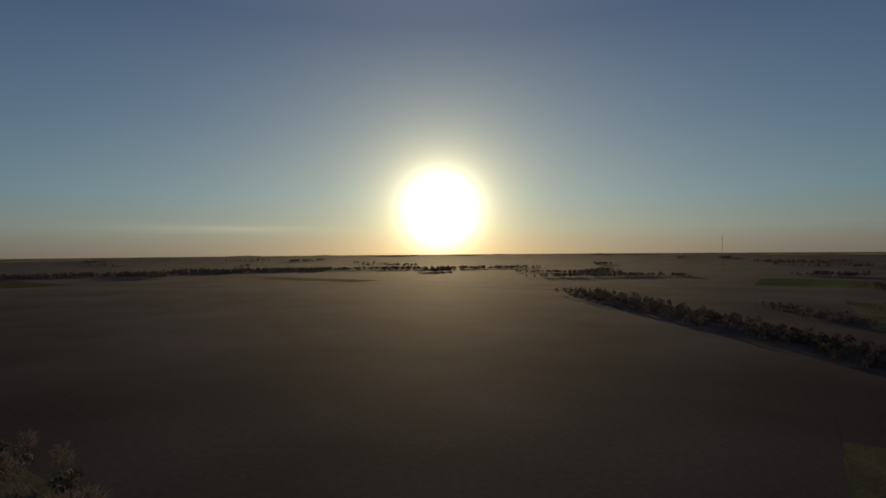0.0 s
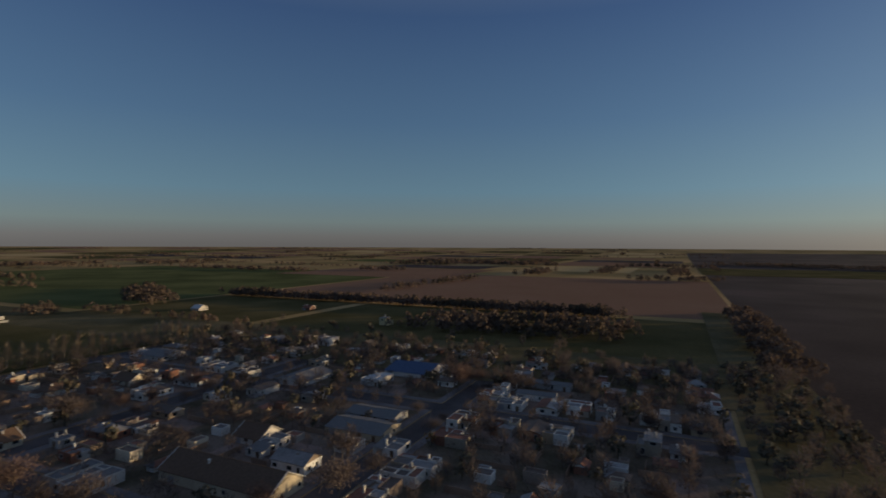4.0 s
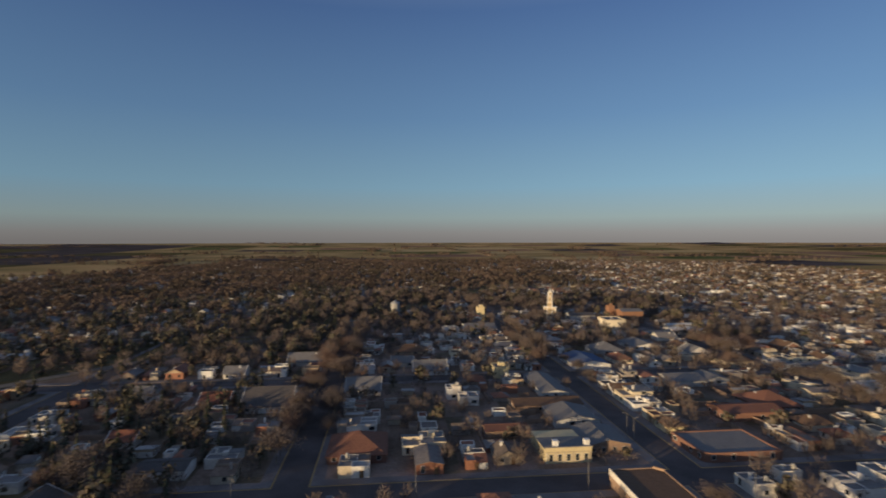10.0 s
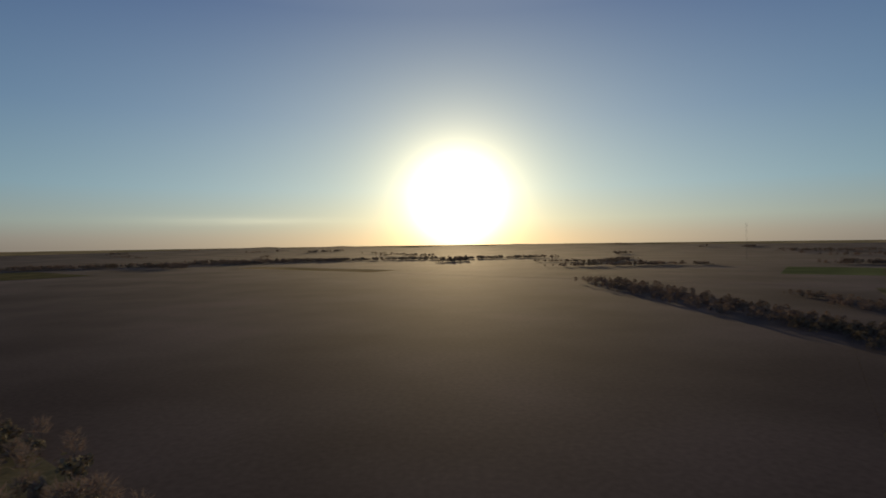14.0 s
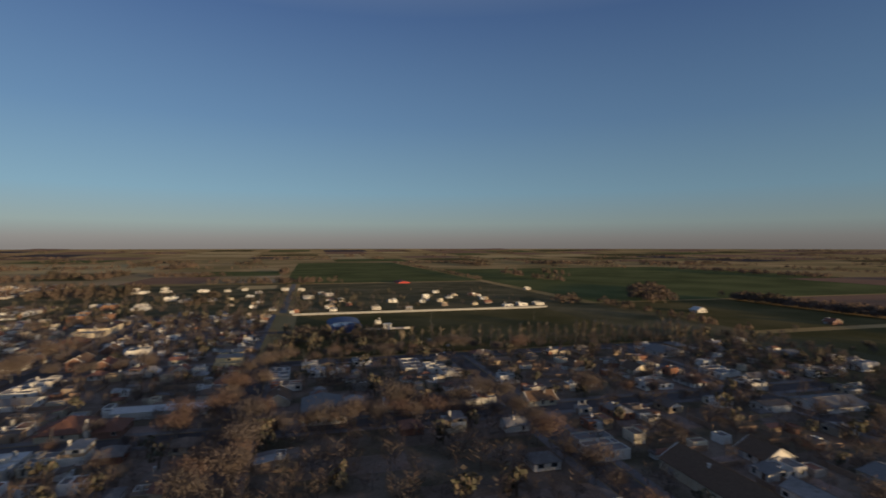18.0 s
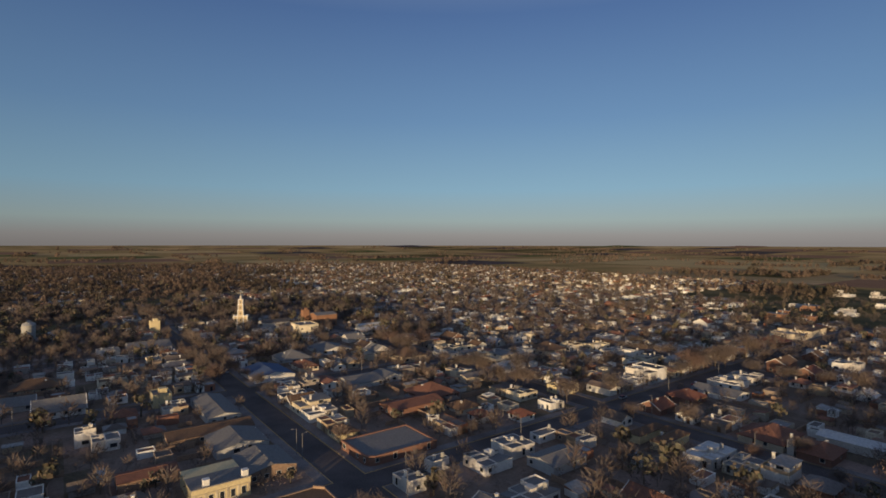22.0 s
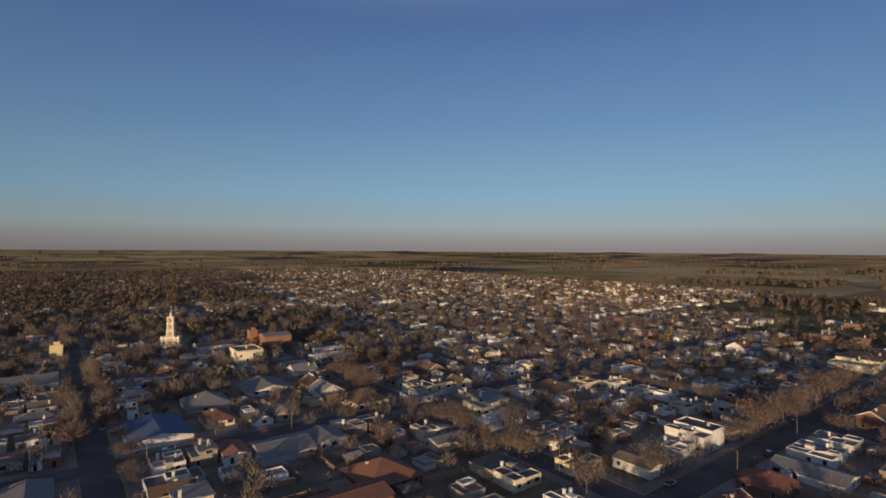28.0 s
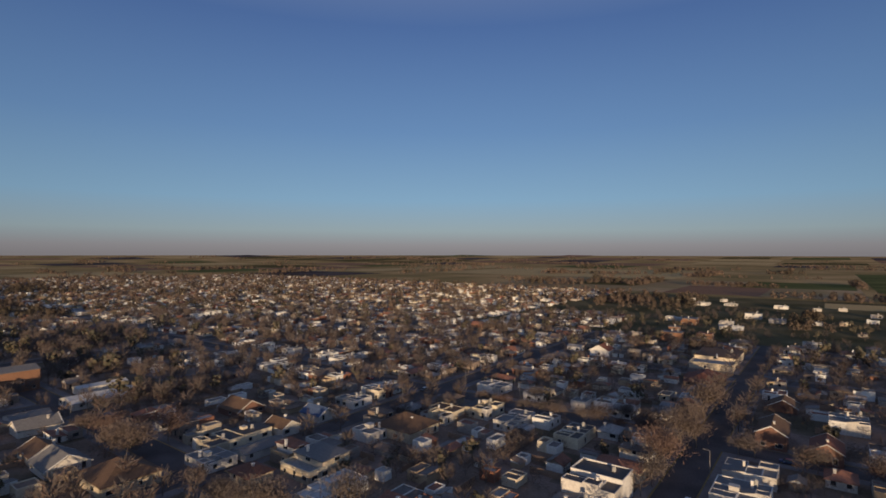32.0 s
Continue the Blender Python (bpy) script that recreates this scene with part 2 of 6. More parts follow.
M["w_white"] = material("white_plaster", [(0.636, 0.605, 0.564), (0.516, 0.479, 0.432), (0.602, 0.571, 0.531), (0.430, 0.395, 0.357), (0.568, 0.521, 0.465)], 0.85, 1.8, 0.15, 0.15, spread=0.22, by_object=True)
M["w_cream"] = material("cream_plaster", [(0.636, 0.554, 0.410), (0.516, 0.437, 0.320), (0.585, 0.496, 0.369), (0.430, 0.353, 0.254)], 0.85, 1.8, 0.15, 0.15, spread=0.22, by_object=True)
for key, col, metal in (("grey", (0.16, 0.152, 0.148), 0.0), ("white", (0.44, 0.43, 0.42), 0.0), ("dark", (0.09, 0.08, 0.076), 0.0), ("blue", (0.07, 0.10, 0.17), 0.0), ("brown", (0.12, 0.075, 0.05), 0.0), ("red", (0.18, 0.075, 0.05), 0.0), ("brick", (0.17, 0.08, 0.055), 0.0)):
    M["r_" + key] = material(key + "_roofing", [tuple(c * 1.25 for c in col), col], 0.8, 1.5, 0.25, 0.3, metal, wave=2.5, spec=0.15)
M["glass"] = material("window_glass", [(0.02, 0.024, 0.03), (0.03, 0.034, 0.04)], 0.12, 0.5, 0.2, 0.0, spec=0.6)
M["frame"] = material("window_frame", [(0.55, 0.53, 0.50), (0.45, 0.42, 0.38)], 0.6, 3, 0.5, 0.0)
M["wood"] = material("door_wood", [(0.12, 0.07, 0.04), (0.18, 0.11, 0.06)], 0.6, 4, 0.6, 0.2)
M["concrete"] = material("raw_concrete", [(0.33, 0.32, 0.30), (0.26, 0.25, 0.24)], 0.9, 1.0, 0.2, 0.2)
M["metal"] = material("galvanised_steel", [(0.35, 0.36, 0.38), (0.28, 0.29, 0.30)], 0.45, 2, 0.3, 0.1, 0.6)
M["bark"] = material("bark", [(0.13, 0.098, 0.072), (0.208, 0.169, 0.13)], 0.95, 3, 0.5, 0.5)
M["pale_bark"] = material("pale_bark", [(0.33, 0.275, 0.209), (0.242, 0.187, 0.132)], 0.9, 3, 0.5, 0.4)
M["twig"] = material("bare_twigs", [(0.149, 0.115, 0.101), (0.135, 0.111, 0.101), (0.160, 0.123, 0.105), (0.144, 0.117, 0.108), (0.172, 0.116, 0.097)], 0.95, 2, 0.1, 0.0, spec=0.0, by_object=True, thin=0.25)
M["leaf"] = material("evergreen_leaf", [(0.104, 0.117, 0.070), (0.143, 0.136, 0.083), (0.097, 0.097, 0.065), (0.172, 0.151, 0.084)], 0.9, 1.5, 0.1, 0.0, by_object=True, spec=0.1, thin=0.18)
M["leaf_far"] = material("far_evergreen_leaf", [(0.103, 0.094, 0.069), (0.125, 0.105, 0.075), (0.090, 0.086, 0.062), (0.146, 0.114, 0.083)], 0.9, 1.5, 0.1, 0.0, by_island=True, spec=0.1, thin=0.18)
M["golden"] = material("yellowed_leaf", [(0.187, 0.132, 0.039), (0.132, 0.11, 0.039), (0.165, 0.143, 0.055)], 0.85, 1.5, 0.1, 0.0, by_object=True, thin=0.4)
M["needle_far"] = material("far_conifer_needle", [(0.062, 0.072, 0.050), (0.082, 0.083, 0.059), (0.102, 0.088, 0.068)], 0.9, 1.5, 0.1, 0.0, by_island=True, spec=0.05, thin=0.18)
M["needle"] = material("conifer_needle", [(0.059, 0.070, 0.046), (0.074, 0.079, 0.053), (0.095, 0.084, 0.061)], 0.9, 1.5, 0.1, 0.0, by_object=True, thin=0.18)
M["twig_far"] = material("far_bare_twigs", [(0.149, 0.117, 0.104), (0.135, 0.114, 0.104), (0.160, 0.128, 0.108), (0.144, 0.121, 0.112), (0.172, 0.119, 0.100)], 0.95, 2, 0.1, 0.0, spec=0.0, by_island=True, thin=0.25)
M["woods"] = material("far_woods", [(0.101, 0.082, 0.061), (0.132, 0.097, 0.077), (0.154, 0.109, 0.085)], 0.95, 0.1, 0.01, 0.0, spec=0.0, thin=0.2)
M["rubber"] = material("tyre_rubber", [(0.02, 0.02, 0.02), (0.03, 0.03, 0.03)], 0.9, 5, 1, 0.0)
M["car"] = material("car_paint", [(0.70, 0.70, 0.70), (0.10, 0.10, 0.11), (0.35, 0.36, 0.38), (0.28, 0.03, 0.03), (0.04, 0.07, 0.16)], 0.3, 1, 0.3, 0.0, by_object=True, spec=0.5)


# ---- mesh helpers; the town's grid runs along a (56 degrees) and b (146 degrees) ----
GRID = 56.0
UA = Vector((math.cos(radians(GRID)), math.sin(radians(GRID))))
UB = Vector((-UA.y, UA.x))
rng = random.Random(7)


def at(a, b, z=0.0):
    p = UA * a + UB * b
    return Vector((p.x, p.y, z))


def spot(a, b, z=0.0, turn=0.0, s=1.0):
    p = at(a, b, z)
    return Matrix.Translation(p) @ Matrix.Rotation(radians(GRID + turn), 4, 'Z') @ Matrix.Diagonal((s, s, s, 1))


class Shape:
    """Collects faces; mesh() makes one mesh of them."""
    def __init__(self):
        self.v, self.f, self.m = [], [], []

    def face(self, pts, mi=0):
        n = len(self.v)
        self.v += [tuple(p) for p in pts]
        self.f.append(tuple(range(n, n + len(pts))))
        self.m.append(mi)
        return self

    def box(self, x0, x1, y0, y1, z0, z1, mi=0):
        n = len(self.v)
        self.v += [(x0, y0, z0), (x1, y0, z0), (x1, y1, z0), (x0, y1, z0), (x0, y0, z1), (x1, y0, z1), (x1, y1, z1), (x0, y1, z1)]
        for q in ((3, 2, 1, 0), (4, 5, 6, 7), (0, 1, 5, 4), (1, 2, 6, 5), (2, 3, 7, 6), (3, 0, 4, 7)):
            self.f.append(tuple(n + i for i in q))
            self.m.append(mi)
        return self

    def prism(self, outline, z0, z1, mi=0):
        k, n = len(outline), len(self.v)
        self.v += [(x, y, z0) for x, y in outline] + [(x, y, z1) for x, y in outline]
        self.f += [tuple(range(n + k - 1, n - 1, -1)), tuple(range(n + k, n + 2 * k))]
        self.f += [(n + i, n + (i + 1) % k, n + k + (i + 1) % k, n + k + i) for i in range(k)]
        self.m += [mi] * (k + 2)
        return self

    def tube(self, p, q, r0, r1, k=6, mi=0):
        p, q = Vector(p), Vector(q)
        d = (q - p).normalized()
        s = d.orthogonal().normalized()
        t = d.cross(s)
        n = len(self.v)
        for c, r in ((p, r0), (q, r1)):
            for i in range(k):
                w = 2 * math.pi * i / k
                self.v.append(tuple(c + s * (r * math.cos(w)) + t * (r * math.sin(w))))
        self.f += [(n + i, n + (i + 1) % k, n + k + (i + 1) % k, n + k + i) for i in range(k)]
        self.f += [tuple(range(n + k - 1, n - 1, -1)), tuple(range(n + k, n + 2 * k))]
        self.m += [mi] * (k + 2)
        return self

    def slab(self, pts, t, mi=0):
        """A sloping panel of thickness t under the given corners."""
        n, k = len(self.v), len(pts)
        self.v += [tuple(p) for p in pts] + [(p[0], p[1], p[2] - t) for p in pts]
        self.f += [tuple(range(n, n + k)), tuple(range(n + 2 * k - 1, n + k - 1, -1))]
        self.f += [(n + i, n + k + i, n + k + (i + 1) % k, n + (i + 1) % k) for i in range(k)]
        self.m += [mi] * (k + 2)
        return self

    def rings(self, loops, closed=False, cap=None, flip=False):
        """Rectangular loops (half width, half depth, height) joined one to the next; cap fills the last one."""
        n = len(self.v)
        for x, y, z in loops:
            self.v += [(-x, -y, z), (x, -y, z), (x, y, z), (-x, y, z)]
        k = len(loops)
        for i in range(k if closed else k - 1):
            p, q = n + 4 * i, n + 4 * ((i + 1) % k)
            for c in range(4):
                d = (c + 1) % 4
                self.f.append((p + c, p + d, q + d, q + c))
                self.m.append(0)
        if cap is not None:
            p = n + 4 * (k - 1)
            self.f.append((p, p + 1, p + 2, p + 3))
            self.m.append(cap)
        return self

    def mesh(self, name, *mats):
        me = bpy.data.meshes.new(name)
        me.from_pydata(self.v, [], self.f)
        for m in mats:
            me.materials.append(M[m])
        if len(mats) > 1:
            me.polygons.foreach_set("material_index", self.m)
        me.update()
        return me


def part(name, shape, mats, parent, label=""):
    me = shape if isinstance(shape, bpy.types.Mesh) else shape.mesh(name, *([mats] if isinstance(mats, str) else mats))
    ob = new(name, me)
    ob.parent = parent
    return tagged(ob, label)


def thing(name, label, category, group="", kind=""):
    return tagged(new(name), label, category, group, kind)


def solid(name, shape, mats, label, category, group="", kind=""):
    me = shape.mesh(name, *([mats] if isinstance(mats, str) else mats))
    return tagged(new(name, me), label, category, group, kind)

# ---- land: one sheet that reaches the horizon and swells very gently far out ----
def swell(r):
    return 0.0 if r < 2300 else 45.0 * ((r - 2300) / 2550) ** 2


def land():
    me = bpy.data.meshes.new("ground")
    rings = [0, 150, 300, 500, 800, 1200, 1700, 2300] + [2300 + 170 * i for i in range(1, 16)]
    k, v, f = 96, [(0, 0, 0)], []
    for r in rings[1:]:
        v += [(r * math.cos(2 * math.pi * i / k), r * math.sin(2 * math.pi * i / k) - 80, swell(r)) for i in range(k)]
    f += [(0, 1 + i, 1 + (i + 1) % k) for i in range(k)]
    for q in range(len(rings) - 2):
        s = 1 + q * k
        f += [(s + i, s + k + i, s + k + (i + 1) % k, s + (i + 1) % k) for i in range(k)]
    me.from_pydata(v, [], f)
    me.materials.append(M["ground"])
    return tagged(new("ground", me), "wide flat dry pasture reaching the horizon", "ground", kind="structure")


land()


LAYER = [0.04]


def field(a0, a1, b0, b1, mat, label, z=0.0):
    LAYER[0] = min(0.36, LAYER[0] + 0.012)
    z += LAYER[0]
    n = max(1, int((a1 - a0) / 150)), max(1, int((b1 - b0) / 150))
    v, f = [], []
    for i in range(n[0] + 1):
        for j in range(n[1] + 1):
            p = at(a0 + (a1 - a0) * i / n[0], b0 + (b1 - b0) * j / n[1])
            v.append((p.x, p.y, z + swell(math.hypot(p.x, p.y + 80))))
    for i in range(n[0]):
        for j in range(n[1]):
            s = i * (n[1] + 1) + j
            f.append((s, s + n[1] + 1, s + n[1] + 2, s + 1))
    me = bpy.data.meshes.new("field")
    me.from_pydata(v, [], f)
    me.materials.append(M[mat])
    return tagged(new("field", me), label, "field", "fields round the town", "structure")


# fields that lie close to the town, on the town's own grid
field(66, 900, -15, 620, "soil", "dark bare field of ploughed soil")
field(66, 906, 618, 1560, "soil", "dark bare soil field beyond the trees")
field(-560, 60, 560, 1150, "stubble", "reddish brown field of crop stubble")
field(-330, 60, 345, 535, "dark_green", "rank dark green meadow behind the woods")
field(-1500, -570, 350, 1150, "green", "green field of young winter wheat")
field(-560, -345, 345, 535, "dark_green", "dark green meadow by the tree belt")
field(-2200, -990, -40, 340, "green", "broad green field of winter wheat")
field(-970, -538, -12, 330, "rough", "rough olive meadow with new houses")
field(334, 905, -300, -150, "rough", "dark scrubby ground behind the railway")
field(560, 912, -640, -292, "rough", "dark weedy ground past the far quarter")
field(905, 1500, -640, -300, "rough", "dull green meadow beyond the far quarter")
field(172, 222, -38, -14, "green", "bright green grass at the edge of the wood")
field(90, 240, -150, -15, "rough", "dark rank grass under the wood")
field(240, 905, -150, -15, "soil", "dark bare soil along the wood")
field(570, 905, -160, -60, "rough", "scrubby strip beside the bare field")
field(898, 1500, -300, 860, "soil", "wide dark ploughed field")
field(1180, 1640, -330, 60, "green", "dull green strip of field far out")
field(-990, -548, -430, -34, "rough", "dark rough grass at the edge of town")
field(-960, -880, -110, -50, "straw", "pale straw coloured square field")
field(-1500, -1030, -700, -60, "fallow", "tan fallow field at the edge of town")
field(-1260, -1035, -330, -190, "stubble", "brown strip of crop stubble")
field(-1500, -1270, -250, -65, "green", "green strip of young wheat")
field(-1480, -1180, -560, -420, "dark_green", "olive strip of rank meadow")
field(-2200, -1510, -1200, -420, "straw", "straw yellow field far out")
field(-530, -325, -8, 275, "dark_green", "mown grass of the sports ground")
field(-560, 30, 258, 352, "rough", "dark weedy ground behind the last houses")
field(28, 66, 38, 620, "rough", "dark weedy strip where the town ends")
FIELDS = random.Random(21)
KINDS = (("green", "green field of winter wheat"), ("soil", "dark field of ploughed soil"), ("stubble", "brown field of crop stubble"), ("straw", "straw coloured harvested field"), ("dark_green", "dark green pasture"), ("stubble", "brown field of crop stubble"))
for i in range(-10, 9):
    for j in range(-10, 9):
        a0, b0 = i * 470.0 + 60, j * 430.0 + 120
        ca, cb = a0 + 235, b0 + 215
        c = at(ca, cb)
        r = math.hypot(c.x, c.y + 80)
        if 1350 < r < 4700 and (FIELDS.random() < 0.8 or c.y > 0) and not (-1700 < cb < -300 and -800 < ca < 900 and r < 1900) and not (-2300 < ca < -900 and -1250 < cb < 1200) and not (-600 < ca < 950 and 0 < cb < 1200):
            mat, label = FIELDS.choice(KINDS)
            w, d = FIELDS.uniform(300, 455), FIELDS.uniform(180, 415)
            # towards the sun only dark kinds: backlit shade put into the fields' colour
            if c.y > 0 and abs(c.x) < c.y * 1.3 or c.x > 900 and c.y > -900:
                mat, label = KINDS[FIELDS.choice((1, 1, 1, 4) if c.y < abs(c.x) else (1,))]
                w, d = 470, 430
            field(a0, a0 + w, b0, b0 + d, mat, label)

# ---- streets: lines of the grid, 116 m apart ----
A0, B0, PITCH, HALF = -84.5, -139.0, 116.0, 8.5
def street_a(i): return A0 + PITCH * i
def street_b(j): return B0 + PITCH * j


def in_town(a, b):
    """Whether a block with this middle is built up."""
    p = at(a, b)
    if b > 330 or a > 330 and b > -200:
        return False
    if b > -20:
        return -345 < a < 31 if b < 265 else -260 < a < 31
    if b > -140 and a > 31:
        return False
    if a < (-560 if b > -240 else -700 if b > -400 else -1010):
        return False
    return math.hypot(p.x, p.y + 80) < 1700 and a < 620 + min(0, b + 1100) * 0.2


def strip(a0, a1, b0, b1, name, mat, label, z=0.03):
    s = Shape()
    s.face([at(a0, b0, z), at(a1, b0, z), at(a1, b1, z), at(a0, b1, z)])
    return solid(name, s, mat, label, "road", "streets of the town", "structure")


for i in range(-4, 5):
    strip(street_a(i) - 5, street_a(i) + 5, -760, {-4: -30, -3: 262, -2: 262, -1: 330, 0: 330, 1: -30, 2: -150}.get(i, -200), "road", "asphalt", "worn grey asphalt street between low houses", 0.03)
for j in range(-6, 4):
    strip(-560 if j < 1 else -330, {3: 31, 2: 31, 1: 60, 0: 330}.get(j, 620), street_b(j) - 5, street_b(j) + 5, "road", "asphalt", "worn grey asphalt cross street", 0.035)
strip(-1600, -560, street_b(1) - 4, street_b(1) + 4, "road", "dirt", "pale dirt road running out into the fields", 0.07)
# the old railway ground that cuts the grid
def band(pts, width, name, mat, label, z):
    s = Shape()
    for (x0, y0), (x1, y1) in zip(pts, pts[1:]):
        n = Vector((y0 - y1, x1 - x0)).normalized() * width / 2
        s.face([(x0 + n.x, y0 + n.y, z), (x0 - n.x, y0 - n.y, z), (x1 - n.x, y1 - n.y, z), (x1 + n.x, y1 + n.y, z)])
    return solid(name, s, mat, label, "ground", kind="structure")


RAIL = ((285, 320), (303, 174), (311, 50), (340, -70), (372, -170), (425, -330), (520, -520), (640, -720))


def rail_gap(x, y):
    """How far a place lies from the middle of the railway ground."""
    best = 1e9
    p = Vector((x, y))
    for (x0, y0), (x1, y1) in zip(RAIL, RAIL[1:]):
        q, d = Vector((x0 + 26, y0)), Vector((x1 - x0, y1 - y0))
        f = max(0.0, min(1.0, (p - q).dot(d) / d.length_squared))
        best = min(best, (p - q - d * f).length)
    return best


band([(x + 26, y) for x, y in RAIL], 60, "ground_railway", "rough", "open grassy railway ground between two parts of town", 0.15)
band(RAIL, 7, "road_railway", "dirt", "pale dirt road along the railway ground", 0.19)

# blocks: a kerb step, a pavement ring and yards inside
BLOCKS = []
LOTS = random.Random(5)
GROWN = ("lawn", "dark_lawn", "earth")
for i in range(-9, 6):
    for j in range(-15, 4):
        a0, b0 = street_a(i) + HALF - 3, street_b(j) + HALF - 3
        a1, b1 = a0 + 105, b0 + 105
        ca, cb = (a0 + a1) / 2, (b0 + b1) / 2
        if not in_town(ca, cb):
            continue
        c = at(ca, cb)
        BLOCKS.append((min(math.hypot(c.x - x, c.y - y) for x, y in ((0, 0), (0, -80), (20, -158))), i, j, ca, cb))
        if BLOCKS[-1][0] > 640:
            continue
        blk = tagged(new("pavement_block"), "town block with concrete pavement, kerb and grassy yards", "pavement", "blocks of the town", "structure")
        blk.matrix_world = spot(ca, cb)
        s = Shape()
        for x0, x1, y0, y1 in ((-52.5, 52.5, -52.5, -49), (-52.5, 52.5, 49, 52.5), (-52.5, -49, -49, 49), (49, 52.5, -49, 49)):
            s.box(x0, x1, y0, y1, 0, 0.16)
        part("pavement", s, "pavement", blk)
        # lots of grass, weeds and bare earth, two rows back to back
        s = Shape()
        for y0, y1 in ((-49, 0), (0, 49)):
            x = -49.0
            while x < 49:
                x1 = x + LOTS.uniform(8, 15)
                x1 = 49.0 if x1 > 43 else x1
                depth = LOTS.uniform(14, 32)
                cut = y0 + depth if y0 < 0 else y1 - depth
                for p, q in ((y0, cut), (cut, y1)):
                    mi = LOTS.choice((1, 1, 1, 2, 0) if cb > 20 or ca > 31 else (0, 0, 0, 1, 2))
                    if BLOCKS[-1][0] < 190:
                        part("yard", Shape().box(x, x1, p, q, 0, 0.13), GROWN[mi], blk)
                    else:
                        s.box(x, x1, p, q, 0, 0.13, mi)
                x = x1
        if s.f:
            part("yards", s, GROWN, blk)

BLOCKS.sort()

# ---- houses ----
FOOT = []              # footprints already taken: a0, a1, b0, b1


def free(a, b, da, db, gap=1.0):
    for a0, a1, b0, b1 in FOOT:
        if a - da / 2 < a1 + gap and a + da / 2 > a0 - gap and b - db / 2 < b1 + gap and b + db / 2 > b0 - gap:
            return False
    return True


def upright(shape):
    """Turns a shape made flat so that its top looks along +y."""
    shape.v = [(-x, z, y) for x, y, z in shape.v]
    return shape


def window_meshes(w, h):
    x, y, t = w / 2, h / 2, 0.1
    s = upright(Shape().rings([(x + t, y + t, -0.04), (x + t, y + t, 0.07), (x, y, 0.07), (x, y, -0.04)], True))
    p = upright(Shape().rings([(x, y, -0.03), (x, y, 0.02)], cap=0))
    both = upright(Shape().rings([(x + t, y + t, -0.04), (x + t, y + t, 0.07), (x, y, 0.07), (x, y, 0.015)], cap=1))
    for q in (s, p, both):
        q.v = [(a, b, c + y) for a, b, c in q.v]
    return s.mesh("window_frame", "frame"), p.mesh("pane", "glass"), both.mesh("window", "frame", "glass")


WIN = {k: window_meshes(*wh) for k, wh in dict(small=(1.2, 1.2), wide=(2.0, 1.3), tall=(1.1, 2.0)).items()}
DOOR = Shape().box(-0.5, 0.5, -0.05, 0.06, 0, 2.05).box(-0.62, -0.5, -0.05, 0.09, 0, 2.15).box(0.5, 0.62, -0.05, 0.09, 0, 2.15).box(-0.62, 0.62, -0.05, 0.09, 2.05, 2.17).mesh("door", "wood")
GARAGE = Shape().box(-1.3, 1.3, -0.05, 0.06, 0, 2.2).box(-1.3, 1.3, -0.05, 0.08, 0.7, 0.74).box(-1.3, 1.3, -0.05, 0.08, 1.4, 1.44).mesh("garage_door", "metal")
CHIM = Shape().box(-0.35, 0.35, -0.3, 0.3, 0, 2.0).box(-0.45, 0.45, -0.4, 0.4, 2.0, 2.14).mesh("chimney", "w_white")
s = Shape().tube((0, 0, 0.9), (0, 0, 2.0), 0.55, 0.55, 10).tube((0, 0, 2.0), (0, 0, 2.25), 0.55, 0.2, 10)
for x, y in ((-0.4, -0.4), (0.4, -0.4), (0.4, 0.4), (-0.4, 0.4)):
    s.box(x - 0.06, x + 0.06, y - 0.06, y + 0.06, 0, 0.95)
TANK = s.mesh("water_tank", "concrete")


def put(name, me, parent, x, y, z, turn=0.0, label=""):
    ob = part(name, me, None, parent, label)
    ob.matrix_local = Matrix.Translation((x, y, z)) @ Matrix.Rotation(radians(turn), 4, 'Z')
    return ob


def faces(w, d):
    """Middle, turn and length of each wall; a piece's own +y looks out of the wall."""
    return ((0, d / 2, 0, w), (0, -d / 2, 180, w), (w / 2, 0, -90, d), (-w / 2, 0, 90, d))


def openings(root, w, d, z0, storeys, near, street=1):
    for fi, (cx, cy, turn, length) in enumerate(faces(w, d)):
        n = min(4, int(length / 3.4))
        if n < 1:
            continue
        for st in range(storeys):
            for k in range(n):
                off = (k + 0.5) / n * length - length / 2
                c, sn = math.cos(radians(turn)), math.sin(radians(turn))
                x, y = cx + off * c, cy + off * sn
                if st == 0 and fi == street and k == 0:
                    put("door", DOOR, root, x, y, z0, turn)
                elif st == 0 and fi == street and k == n - 1 and length > 9:
                    put("garage_door", GARAGE, root, x, y, z0, turn)
                elif rng.random() < (0.8 if near else 0.55) * (1.0 if fi == street or storeys > 1 else 0.6):
                    kind = rng.choice(("small", "wide", "small", "tall"))
                    z = z0 + (0.6 if kind == "tall" else 1.0) + st * 2.9
                    if near:
                        wn = put("window", WIN[kind][0], root, x, y, z, turn)
                        part("pane", WIN[kind][1], None, wn)
                    else:
                        put("window", WIN[kind][2], root, x, y, z, turn)


